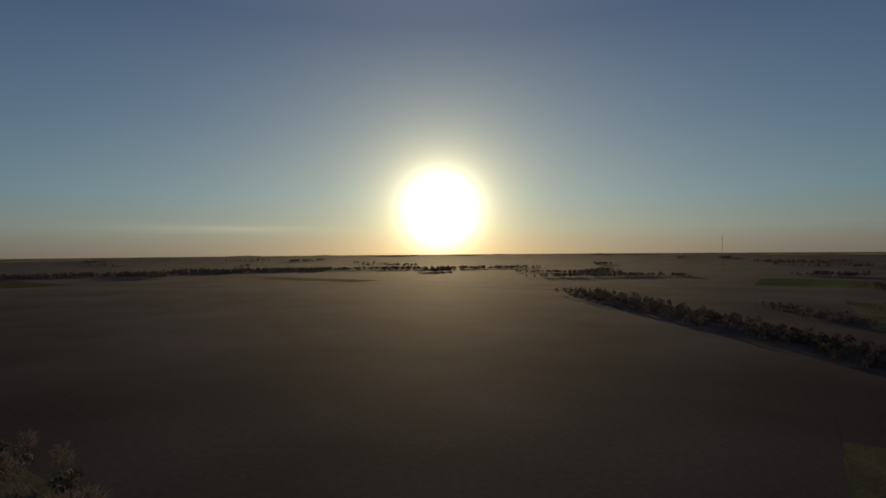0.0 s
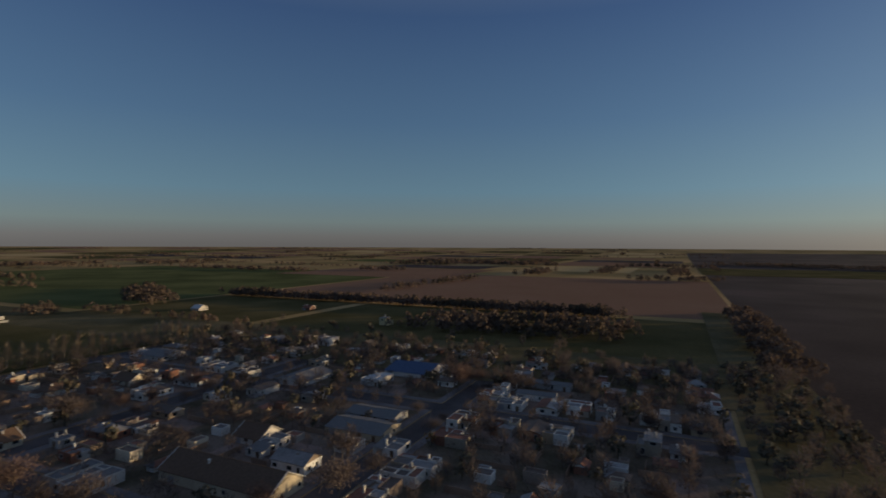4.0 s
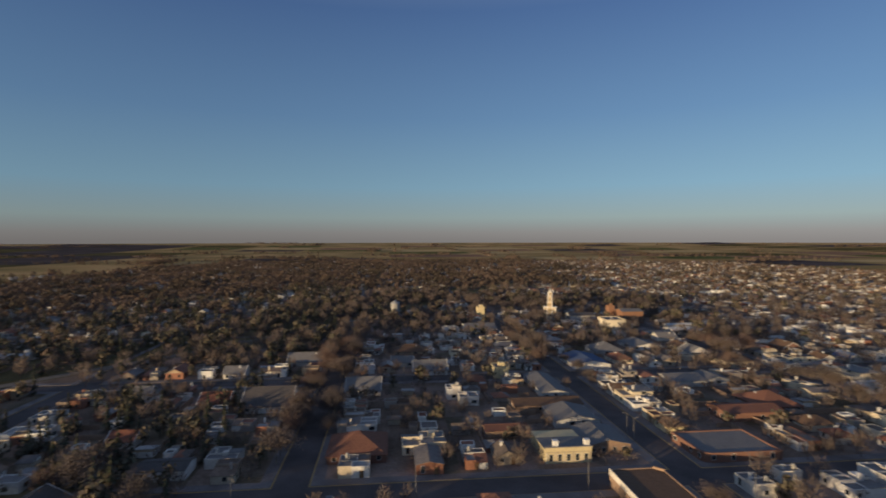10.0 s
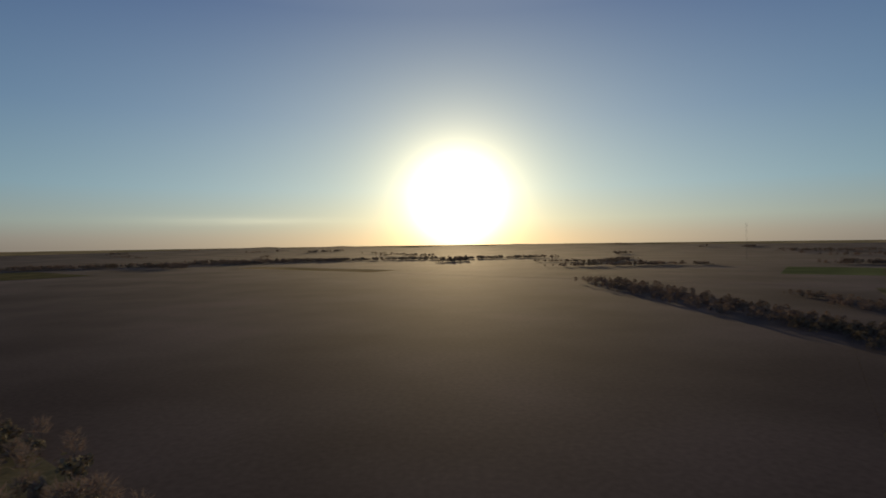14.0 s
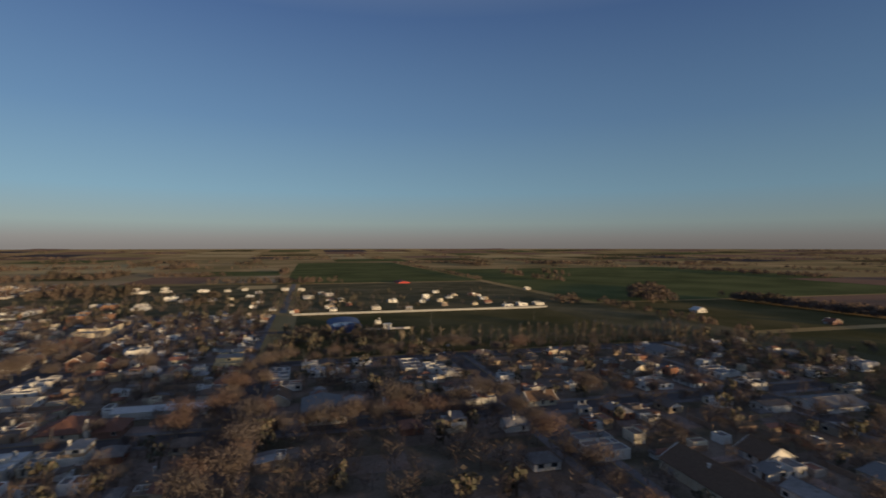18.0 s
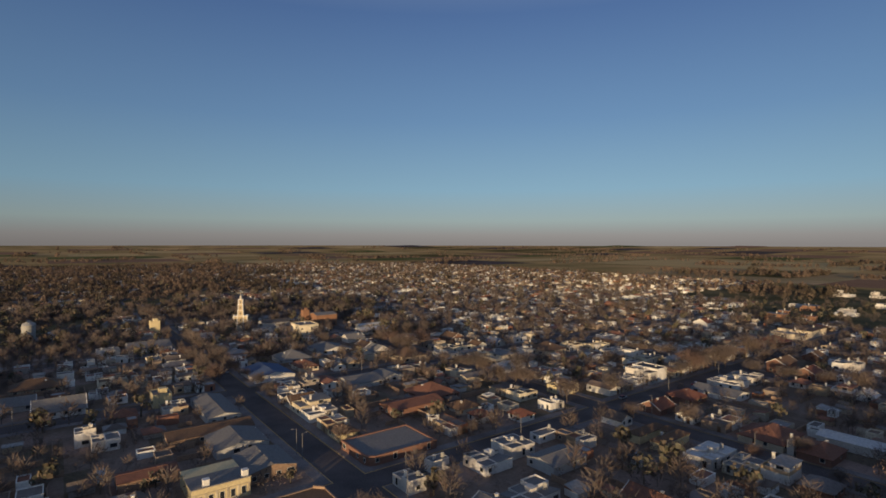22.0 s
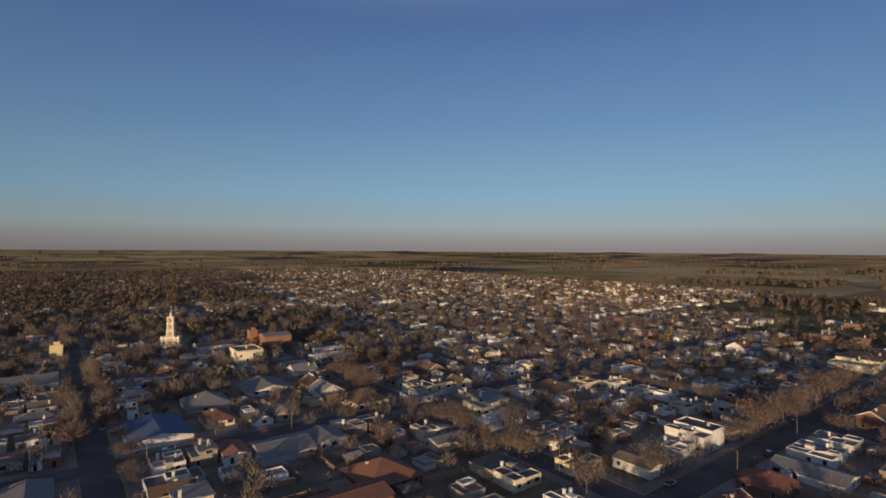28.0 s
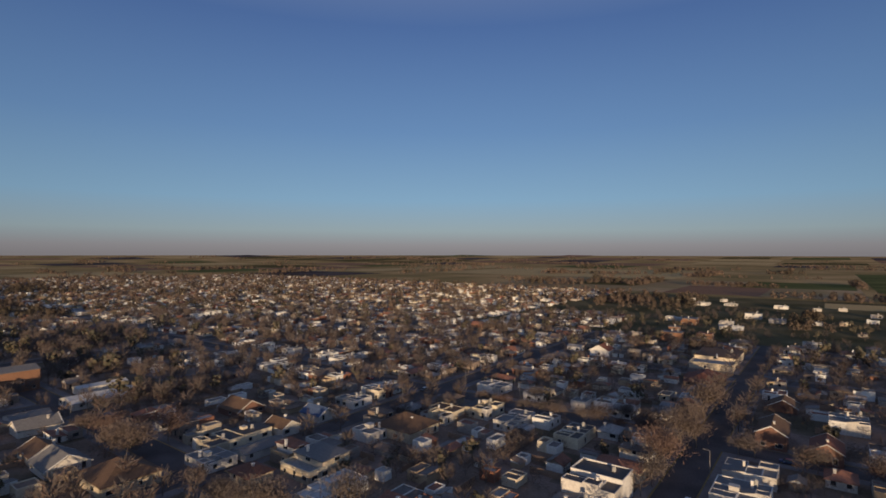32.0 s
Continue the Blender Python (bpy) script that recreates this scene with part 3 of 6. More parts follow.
def roof_gable(w, d, h, rise, over=0.4, t=0.18):
    """Ridge along x."""
    s = Shape()
    drop = over * rise / (d / 2)
    for sg in (1, -1):
        pts = [(-w / 2 - over, 0, h + rise + t), (w / 2 + over, 0, h + rise + t), (w / 2 + over, sg * (d / 2 + over), h - drop + t), (-w / 2 - over, sg * (d / 2 + over), h - drop + t)]
        s.slab(pts if sg < 0 else pts[::-1], t)
    s.box(-w / 2 - over, w / 2 + over, -0.12, 0.12, h + rise + t - 0.04, h + rise + t + 0.07)
    return s


def walls_gable(w, d, h, rise):
    s = Shape()
    s.box(-w / 2, w / 2, -d / 2, d / 2, 0, h)
    for x in (-w / 2, w / 2):
        x1 = x - math.copysign(0.25, x)
        a, b, c = (x, -d / 2, h), (x, d / 2, h), (x, 0, h + rise)
        a1, b1, c1 = (x1, -d / 2, h), (x1, d / 2, h), (x1, 0, h + rise)
        s.face([a, b, c]).face([b1, a1, c1]).face([a, c, c1, a1]).face([c, b, b1, c1])
    return s


def roof_hip(w, d, h, rise, over=0.45, t=0.18):
    s = Shape()
    W, D = w / 2 + over, d / 2 + over
    r = max(0.0, W - D)
    z, zt = h - 0.1 + t, h + rise + t
    if W >= D:
        p, q = (-r - 0.01, 0, zt), (r + 0.01, 0, zt)
        s.slab([(-W, -D, z), (W, -D, z), q, p], t).slab([(W, D, z), (-W, D, z), p, q], t)
        s.slab([(W, -D, z), (W, D, z), q], t).slab([(-W, D, z), (-W, -D, z), p], t)
    else:
        r = D - W
        p, q = (0, -r, zt), (0, r, zt)
        s.slab([(W, -D, z), (W, D, z), q, p], t).slab([(-W, D, z), (-W, -D, z), p, q], t)
        s.slab([(-W, -D, z), (W, -D, z), p], t).slab([(W, D, z), (-W, D, z), q], t)
    return s


def parapet(w, d, z, up=0.5, t=0.22):
    x, y, u = w / 2, d / 2, z + up
    return Shape().rings([(x + 0.004, y + 0.004, z - 0.25), (x + 0.004, y + 0.004, u), (x + 0.07, y + 0.07, u), (x + 0.07, y + 0.07, u + 0.08), (x - t, y - t, u + 0.08), (x - t, y - t, z - 0.25)], True)


def cells(w, d):
    """Cuts a plan into rooms, yards and wings: x0, x1, y0, y1 of each."""
    todo, done = [(-w / 2, w / 2, -d / 2, d / 2)], []
    while todo:
        x0, x1, y0, y1 = todo.pop()
        u, v = x1 - x0, y1 - y0
        if max(u, v) < 5.5 or (u * v < 46 and rng.random() < 0.5) or len(todo) + len(done) > 4:
            done.append((x0, x1, y0, y1))
            continue
        f = rng.uniform(0.36, 0.64)
        if u > v:
            todo += [(x0, x0 + u * f, y0, y1), (x0 + u * f, x1, y0, y1)]
        else:
            todo += [(x0, x1, y0, y0 + v * f), (x0, x1, y0 + v * f, y1)]
    return done


def room(x0, x1, y0, y1, h, rim, t=0.22):
    """Walls of one room with a parapet rim, and its roof deck."""
    cx, cy, x, y = (x0 + x1) / 2, (y0 + y1) / 2, (x1 - x0) / 2, (y1 - y0) / 2
    walls = Shape().rings([(x, y, 0), (x, y, h + rim), (x - t, y - t, h + rim), (x - t, y - t, h - 0.3)])
    tilt = rim * 0.5
    deck = Shape().slab([(-x + t, -y + t, h), (x - t, -y + t, h), (x - t, y - t, h + tilt), (-x + t, y - t, h + tilt)], 0.12)
    for q in (walls, deck):
        q.v = [(a + cx, b + cy, c) for a, b, c in q.v]
    return walls, deck


def lean_to(x0, x1, y0, y1, h):
    """A room under one sloping sheet."""
    walls = Shape().box(x0, x1, y0, y1, 0, h - 0.5)
    for x in (x0, x1):
        walls.face([(x, y0, h - 0.5), (x, y1, h - 0.5), (x, y1, h + 0.3)])
    walls.face([(x1, y1, h - 0.5), (x0, y1, h - 0.5), (x0, y1, h + 0.3), (x1, y1, h + 0.3)])
    sheet = Shape().slab([(x0 - 0.2, y0 - 0.3, h - 0.45), (x1 + 0.2, y0 - 0.3, h - 0.45), (x1 + 0.2, y1 + 0.1, h + 0.45), (x0 - 0.2, y1 + 0.1, h + 0.45)], 0.1)
    return walls, sheet


WORDS = dict(white="white plastered", cream="cream plastered", yellow="yellow plastered", brick="red brick", orange="orange painted", brown="brown plastered", grey="grey plastered", blue="blue sheet-metal", red="red painted", any="pale plastered")
ROOFS = dict(grey="grey sheet-metal", white="pale sheet-metal", dark="dark flat", blue="blue sheet-metal", brown="brown tiled", red="red tiled", brick="brick red tiled", any="weathered")
FORMS = dict(block="plain tall building under a {r} roof", flat="single-storey house with parapet and {r} roof", shed="workshop shed under a low {r} roof", gable="house with a {r} gable roof", hip="house with a {r} hipped roof", two="two-storey house with roof terrace and {r} roof", court="house with {r} hipped roofs round a courtyard", barrel="sports hall with a curved {r} roof", ushape="school building with three wings under {r} roofs", twogable="two-storey house with a {r} gable roof", row="row of shops with parapets and {r} roofs", corner="corner building with a low parapet and {r} roof")


def house(kind, w, d, h, wall, roof, near=True, extras=True, name="house"):
    """Builds one house round its own origin, x along w, y along d, resting at z = 0."""
    label = (WORDS[wall] + " " + FORMS[kind].format(r=ROOFS[roof]))
    root = thing(name, label, "house" if name == "house" else name.replace("_", " "), "houses of the town" if name == "house" else "")
    wm, rm = ("walls" if wall == "any" else "w_" + wall), ("roofs" if roof == "any" else "r_" + roof)
    top = h
    if kind == "flat" or kind == "row":
        plan = cells(w, d)
        for n, (x0, x1, y0, y1) in enumerate(plan):
            z = max(2.7, h * rng.uniform(0.82, 1.12))
            r = rng.random()
            if r < 0.12 and n and x1 - x0 < w * 0.8 and y0 > -d / 2 + 0.1:
                part("patio_wall", Shape().rings([((x1 - x0) / 2, (y1 - y0) / 2, 0), ((x1 - x0) / 2, (y1 - y0) / 2, 2.4), ((x1 - x0) / 2 - 0.2, (y1 - y0) / 2 - 0.2, 2.4), ((x1 - x0) / 2 - 0.2, (y1 - y0) / 2 - 0.2, 0)]), wm, root).matrix_local = Matrix.Translation(((x0 + x1) / 2, (y0 + y1) / 2, 0))
                continue
            shell, deck = lean_to(x0, x1, y0, y1, z) if r > 0.78 and n else room(x0, x1, y0, y1, z, rng.choice((0.15, 0.25, 0.35, 0.5)))
            part("wall", shell, "w_white" if wall != "any" and rng.random() < 0.3 else wm, root)
            part("roof", deck, rm, root)
        if near and w > 7 and d > 7 and rng.random() < 0.5:
            # a roof box of its own size and place breaks the outline
            x, y, e, u = w * rng.uniform(-0.3, 0.15), d * rng.uniform(-0.3, 0.15), rng.uniform(1.2, 2.2), rng.uniform(0.7, 1.3)
            part("stair_head", Shape().box(x, x + e, y, y + e * 1.2, h - 0.6, h + u).box(x - 0.1, x + e + 0.1, y - 0.1, y + e * 1.2 + 0.1, h + u, h + u + 0.14), wm, root)
        top = h - 0.1
    elif kind == "block":
        part("wall", Shape().box(-w / 2, w / 2, -d / 2, d / 2, 0, h), wm, root)
        part("roof", Shape().box(-w / 2 + 0.24, w / 2 - 0.24, -d / 2 + 0.24, d / 2 - 0.24, h - 0.1, h + 0.06), rm, root)
        part("parapet", parapet(w, d, h, 0.5), wm, root)
        e = min(w, d) * 0.3
        if w < 12:
            part("stair_head", Shape().box(-e, e * 0.4, -e * 0.5, e, h + 0.06, h + 2.0).box(-e - 0.1, e * 0.4 + 0.1, -e * 0.5 - 0.1, e + 0.1, h + 2.0, h + 2.15), wm, root)
        top = h
    elif kind == "corner":
        x, y, c = w / 2, d / 2, 2.6
        ring = [(-x, -y), (x, -y), (x, y - c), (x - c * 0.35, y - c * 0.35), (x - c, y), (-x, y)]
        part("wall", Shape().prism(ring, 0, h), wm, root)
        k = 0.94
        part("roof", Shape().prism([(p * k, q * k) for p, q in ring], h, h + 0.08), rm, root)
        s = Shape()
        for n in range(6):
            (x0, y0), (x1, y1) = ring[n], ring[(n + 1) % 6]
            q = [(x0, y0), (x1, y1), (x1 * k, y1 * k), (x0 * k, y0 * k)]
            s.prism([(u * 1.004, v * 1.004) for u, v in q], h - 0.2, h + 0.45)
        part("parapet", s, "w_brick", root, "brick red parapet")
        top = h + 0.08
    elif kind == "shed":
        rise = min(w, d) * 0.11
        long_x = w >= d
        W, D = (w, d) if long_x else (d, w)
        sh, rf = walls_gable(W, D, h - rise * 0.5, rise), roof_gable(W, D, h - rise * 0.5, rise, 0.3, 0.12)
        if not long_x:
            for q in (sh, rf):
                q.v = [(-y, x, z) for x, y, z in q.v]
        part("wall", sh, wm, root)
        part("roof", rf, rm, root)
        top = h
    elif kind in ("gable", "twogable"):
        long_x = w >= d
        W, D = (w, d) if long_x else (d, w)
        rise = D * 0.27
        h0 = max(2.6, h - rise * 0.45)
        sh, rf = walls_gable(W, D, h0, rise), roof_gable(W, D, h0, rise)
        if not long_x:
            for q in (sh, rf):
                q.v = [(-y, x, z) for x, y, z in q.v]
        part("wall", sh, wm, root)
        part("roof", rf, rm, root)
        if near or wall != "any":
            # pale verges along the gable ends
            for e in (-1, 1):
                q, x = Shape(), e * (W / 2 + 0.42)
                for sg in (-1, 1):
                    pts = [(x - 0.12, 0, h0 + rise + 0.32), (x + 0.12, 0, h0 + rise + 0.32), (x + 0.12, sg * (D / 2 + 0.4), h0 + 0.2 - 0.4 * rise / (D / 2)), (x - 0.12, sg * (D / 2 + 0.4), h0 + 0.2 - 0.4 * rise / (D / 2))]
                    q.slab(pts if sg < 0 else pts[::-1], 0.3)
                if not long_x:
                    q.v = [(-v, u, z) for u, v, z in q.v]
                part("verge", q, "w_white", root)
        top = h0 + rise * 0.5
    elif kind == "hip":
        rise = min(w, d) * 0.24
        h0 = max(2.6, h - rise * 0.5)
        part("wall", Shape().box(-w / 2, w / 2, -d / 2, d / 2, 0, h0), wm, root)
        part("roof", roof_hip(w, d, h0, rise), rm, root)
        if wall != "any":
            x1 = w * rng.uniform(0.05, 0.3)
            part("back_wing", Shape().box(-w / 2 + 0.4, x1, -d / 2 - 2.4, -d / 2 + 0.02, 0, h0 - 0.5), wm, root)
            part("wing_roof", Shape().slab([(-w / 2 + 0.2, -d / 2 - 2.6, h0 - 0.4), (x1 + 0.2, -d / 2 - 2.6, h0 - 0.4), (x1 + 0.2, -d / 2 - 0.01, h0 - 0.15), (-w / 2 + 0.2, -d / 2 - 0.01, h0 - 0.15)], 0.1), rm, root)
        top = h0 + rise * 0.3
    elif kind == "two":
        part("wall", Shape().box(-w / 2, w / 2, -d / 2, d / 2, 0, 3.1), wm, root)
        part("parapet", parapet(w, d, 3.1, 0.8), wm, root)
        up = part("upper_floor", Shape().box(-w / 2 - 0.003, w * 0.18, -d / 2 - 0.003, d / 2 + 0.003, 3.1, h), wm, root)
        part("roof", Shape().box(-w / 2 - 0.35, w * 0.18 + 0.35, -d / 2 - 0.35, d / 2 + 0.35, h, h + 0.2), rm, root)
        part("terrace", Shape().box(w * 0.18, w / 2 - 0.24, -d / 2 + 0.24, d / 2 - 0.24, 3.0, 3.16), "concrete", root)
        top = h + 0.2
        for sg, turn in ((1, 0), (-1, 180)):
            put("window", WIN["wide"][2], root, -w * 0.18, sg * (d / 2 + 0.003), 4.1, turn)
        put("window", WIN["wide"][2], root, w * 0.18, 0, 4.1, -90)
        put("window", WIN["small"][2], root, -w / 2 - 0.003, 0, 4.1, 90)
    elif kind == "court":
        g = min(w, d) * 0.36
        for nm, x0, x1, y0, y1 in (("n", -w / 2, w / 2, d / 2 - g, d / 2), ("s", -w / 2, w / 2, -d / 2, -d / 2 + g), ("e", -w / 2, -w / 2 + g, -d / 2 + g + 0.02, d / 2 - g - 0.02)):
            part("wall", Shape().box(x0, x1, y0, y1, 0, h - 1), wm, root)
            q = roof_hip(x1 - x0, y1 - y0, h - 1, g * 0.26, 0.3)
            q.v = [(x + (x0 + x1) / 2, y + (y0 + y1) / 2, z) for x, y, z in q.v]
            part("roof", q, rm, root)
        top = h - 1
    elif kind == "barrel":
        part("wall", Shape().box(-w / 2, w / 2, -d / 2, d / 2, 0, h * 0.62), wm, root)
        s, n = Shape(), 14
        # one curved sheet with thickness
        for x in (-w / 2 - 0.3, w / 2 + 0.3):
            for r in (0.0, 0.15):
                for k in range(n + 1):
                    u = math.pi * k / n
                    s.v.append((x, -math.cos(u) * (d / 2 + 0.3 - r), h * 0.62 + math.sin(u) * h * 0.38 - r))
        q = n + 1
        for k in range(n):
            s.f += [(k, k + 1, 2 * q + k + 1, 2 * q + k), (q + k + 1, q + k, 3 * q + k, 3 * q + k + 1), (k + 1, k, q + k, q + k + 1), (2 * q + k, 2 * q + k + 1, 3 * q + k + 1, 3 * q + k)]
        s.f += [(0, 2 * q, 3 * q, q), (n, q + n, 3 * q + n, 2 * q + n)]
        s.m = [0] * len(s.f)
        part("roof", s, rm, root)
        for x in (-w / 2, w / 2):
            s = Shape()
            arc = [(x, -math.cos(math.pi * k / n) * d / 2, h * 0.62 + math.sin(math.pi * k / n) * (h * 0.38 - 0.15)) for k in range(n + 1)]
            s.face(arc if x < 0 else arc[::-1])
            s.face([(x * 0.985, y, z) for _, y, z in arc][::-1 if x < 0 else 1])
            part("gable_end", s, wm, root)
        extras = False
    elif kind == "ushape":
        g = 9.0
        for x0, x1, y0, y1 in ((-w / 2, -w / 2 + g, -d / 2, d / 2), (-w / 2 + g + 0.02, w / 2, -d / 2, -d / 2 + g), (-w / 2 + g + 0.02, w / 2, d / 2 - g, d / 2)):
            W, D = x1 - x0, y1 - y0
            wing = part("wing", Shape().box(x0, x1, y0, y1, 0, h - 1), wm, root)
            q = roof_gable(max(W, D), min(W, D), h - 1, 1.3, 0.3, 0.12)
            if D > W:
                q.v = [(-y, x, z) for x, y, z in q.v]
            q.v = [(x + (x0 + x1) / 2, y + (y0 + y1) / 2, z) for x, y, z in q.v]
            part("roof", q, rm, root)
        extras = False
    if kind not in ("court", "ushape", "barrel"):
        openings(root, w, d, 0.14, 2 if h > 6.4 and kind != "two" else 1, near)
    if extras:
        r = rng.random()
        if r < 0.8 and kind != "shed":
            put("chimney", CHIM, root, w * rng.uniform(-0.3, 0.3), d * rng.uniform(-0.25, 0.25), top - 0.25)
        if r > 0.4 and kind in ("flat", "two", "row"):
            put("water_tank", TANK, root, -w * 0.25, d * rng.uniform(0.1, 0.3), top)
    return root


def place(kind, a, b, da, db, h, wall="white", roof="grey", name="house"):
    """A house of its own at its place on the grid."""
    p = at(a, b)
    near = min(math.hypot(p.x - x, p.y - y) for x, y in ((0, 0), (0, -80), (20, -158))) < 235
    FOOT.append((a - da / 2, a + da / 2, b - db / 2, b + db / 2))
    if kind in ("flat", "row", "shed", "gable", "hip", "court") and h < 5.6:
        h = max(2.9, h * 0.72)
    elif kind != "corner" and h < 9:
        h = max(5.2, h * 0.8)
    ob = house(kind, da, db, h, wall, roof, near, True, name)
    ob.matrix_world = spot(a, b, 0.0)
    return ob


# along the main street
place('shed', -66.2, -165.0, 14.2, 17.0, 5.5, 'brown', 'grey')
place('shed', -36.5, -176.0, 15, 8, 5, 'brown', 'brick')
place('shed', -64.7, -189.0, 16.7, 17, 5, 'grey', 'grey')
place('shed', -59.4, -204.0, 28.0, 12.0, 5, 'brown', 'brown')
place('shed', -67.3, -229.9, 11.8, 32.0, 5.2, 'grey', 'grey')
place('block', -51.5, -255.0, 7, 10, 6.5, 'yellow', 'grey')
place('gable', -3.0, -282.6, 11.5, 10.1, 4.5, 'white', 'grey')
place('gable', -16.8, -267.0, 17.2, 14.0, 4.5, 'white', 'grey')
place('hip', -8.7, -311.6, 19.9, 14, 5, 'cream', 'brown')
place('flat', -23.6, -222.0, 6, 8, 6.5, 'white', 'grey')
place('flat', -29.0, -213.0, 8, 7, 5, 'white', 'grey')
place('flat', -37.7, -303.1, 12.0, 13.0, 4, 'cream', 'brown')
place('flat', -60.5, -342.0, 7.2, 9, 5, 'cream', 'grey')
place('corner', -105.2, -156.2, 26.0, 18.6, 2.7, 'brick', 'grey')
place('hip', -97.5, -175.5, 7.4, 9.0, 5, 'yellow', 'brown')
place('flat', -99.0, -199.5, 11.5, 9, 4.6, 'white', 'grey')
place('two', -99.8, -209.2, 13, 9, 5.8, 'cream', 'grey')
place('gable', -99.0, -218.6, 11.5, 8.6, 4.4, 'white', 'brown')
place('flat', -101.0, -227.4, 15, 8.4, 4.2, 'white', 'dark')
place('shed', -103.6, -276.5, 20, 26, 5, 'white', 'blue')
place('shed', -134.9, -234.0, 18.0, 16.5, 5, 'grey', 'grey')
place('shed', -150.5, -233.7, 10.9, 13.6, 5, 'grey', 'grey')
place('shed', -134.0, -186.0, 24, 12, 5.5, 'brick', 'brick')
place('hip', -149.5, -172.0, 11.4, 9.0, 5, 'cream', 'brown')
place('hip', -148.6, -159.4, 7.2, 7.2, 4, 'white', 'red')
place('hip', -161.9, -150.6, 7.1, 7.3, 4, 'white', 'red')
place('flat', -182.4, -176.2, 11.0, 20, 4.5, 'cream', 'dark')
place('flat', -204.7, -166.0, 11.3, 9.3, 4.5, 'yellow', 'dark')
place('flat', -181.5, -152.6, 8.3, 7.1, 4.5, 'white', 'grey')
# under the first views of the centre
place('flat', -136.6, -129.4, 10.2, 10.0, 4.6, 'white', 'grey')
place('flat', -122.5, -126.0, 11.0, 10.5, 4.4, 'white', 'grey')
place('flat', -108.8, -134.0, 6.5, 4.2, 4.2, 'white', 'grey')
place('shed', -140.5, -114.0, 15.0, 11.0, 5, 'grey', 'grey')
place('flat', -116.5, -102.5, 13.8, 9.0, 4.8, 'white', 'grey')
place('gable', -103.6, -103.4, 7.9, 8.4, 4, 'white', 'grey')
place('flat', -95.6, -129.0, 5.6, 9.0, 4.5, 'white', 'grey')
place('flat', -153.2, -131.0, 9.0, 4.6, 4.2, 'white', 'grey')
place('court', -184.0, -106.0, 16.4, 13.6, 5.5, 'yellow', 'brown')
place('flat', -182.1, -87.1, 16.0, 9.2, 4.5, 'white', 'white')
place('flat', -182.8, -77.0, 12.5, 7.7, 4, 'cream', 'grey')
place('hip', -215.9, -82.5, 18.3, 14, 5, 'cream', 'brick')
place('hip', -213.1, -66.7, 13.8, 9.5, 5, 'brick', 'brick')
# a tall white chimney between the hipped roofs, built as a tiny flat house
place('flat', -208.0, -73.4, 2, 2, 6.5, 'white', 'white')
place('shed', -230.5, -54.2, 9, 36, 5, 'white', 'white')
place('gable', -139.5, -79.5, 9, 16, 5, 'brick', 'brick')
place('two', -316, -40.3, 17, 14, 7, 'yellow', 'grey')
place('flat', -280.0, -11.0, 24, 10, 4.5, 'white', 'grey')
place('shed', -216.6, 9.7, 30, 17.2, 5, 'white', 'grey')
place('gable', -237.4, -9.0, 16.0, 10, 5, 'cream', 'brown')
# round the treed street
place('flat', -255.0, -154.8, 15, 14, 7.5, 'white', 'dark')
place('flat', -241.5, -156, 11, 12, 5, 'white', 'grey')
place('hip', -237.5, -124.5, 13, 11.5, 5, 'brick', 'red')
place('gable', -214.2, -124.4, 11.0, 9.4, 5, 'brick', 'red')
place('flat', -275.0, -124, 14, 13, 5, 'white', 'grey')
place('shed', -257.0, -119.5, 13, 20, 4.5, 'white', 'grey')
place('flat', -291.9, -176.2, 16.1, 8.8, 5, 'cream', 'dark')
place('flat', -283.5, -227, 13, 12, 5, 'cream', 'brown')
place('flat', -298, -218, 13, 13, 5.5, 'cream', 'dark')
place('flat', -293.7, -200.8, 17.0, 8.7, 4.5, 'white', 'grey')
place('hip', -262.8, -228.0, 16, 17, 7, 'cream', 'brown')
place('two', -221.5, -228, 15, 13, 6.5, 'cream', 'grey')
place('flat', -213.7, -211.5, 17.2, 9.3, 4.5, 'white', 'white')
place('hip', -207.0, -238.0, 8, 9, 5.2, 'cream', 'brick')
place('hip', -183.5, -266, 15, 17, 6.5, 'cream', 'brown')
place('shed', -156.4, -316.1, 20.2, 22, 4.5, 'white', 'grey')
place('gable', -177.0, -290.5, 11.7, 13.0, 5, 'white', 'grey')
place('shed', -213.2, -361.1, 25.4, 15, 5, 'white', 'white')
place('hip', -126.5, -302.2, 17.1, 18.7, 5, 'grey', 'grey')
place('hip', -125.0, -279.2, 10.4, 14, 5, 'cream', 'brick')
place('twogable', -330.4, -121.1, 16, 9.0, 8, 'brick', 'brown')
place('gable', -323.6, -106.2, 12.2, 8.4, 6, 'brick', 'red')
place('flat', -292.5, -123.7, 10.6, 13.3, 5, 'white', 'grey')
place('flat', -206.0, -258, 9.8, 13, 4, 'grey', 'grey')
place('shed', -220.5, -253.9, 15.4, 7.7, 4, 'grey', 'grey')
place('gable', -236.7, -264.6, 7.1, 10.5, 5.5, 'white', 'brown')
place('gable', -255.1, -266.8, 8.5, 10.9, 5, 'white', 'blue')
place('gable', -176.7, -305.5, 9.6, 12, 5, 'cream', 'brown')
place('gable', -241.1, -297.4, 12.1, 14, 5.5, 'brick', 'brown')
# the blocks round the treed street
place('flat', -220.2, -269.0, 22.6, 11.3, 4.5, 'cream', 'dark')
place('flat', -251.3, -234.6, 9.0, 9.0, 5, 'white', 'grey')
place('flat', -276.0, -268.8, 10.9, 10.9, 5, 'white', 'grey')
place('shed', -221.3, -382.5, 20.9, 6.3, 4.5, 'white', 'white')
place('gable', -183.6, -336.6, 12.9, 9.7, 5, 'white', 'grey')
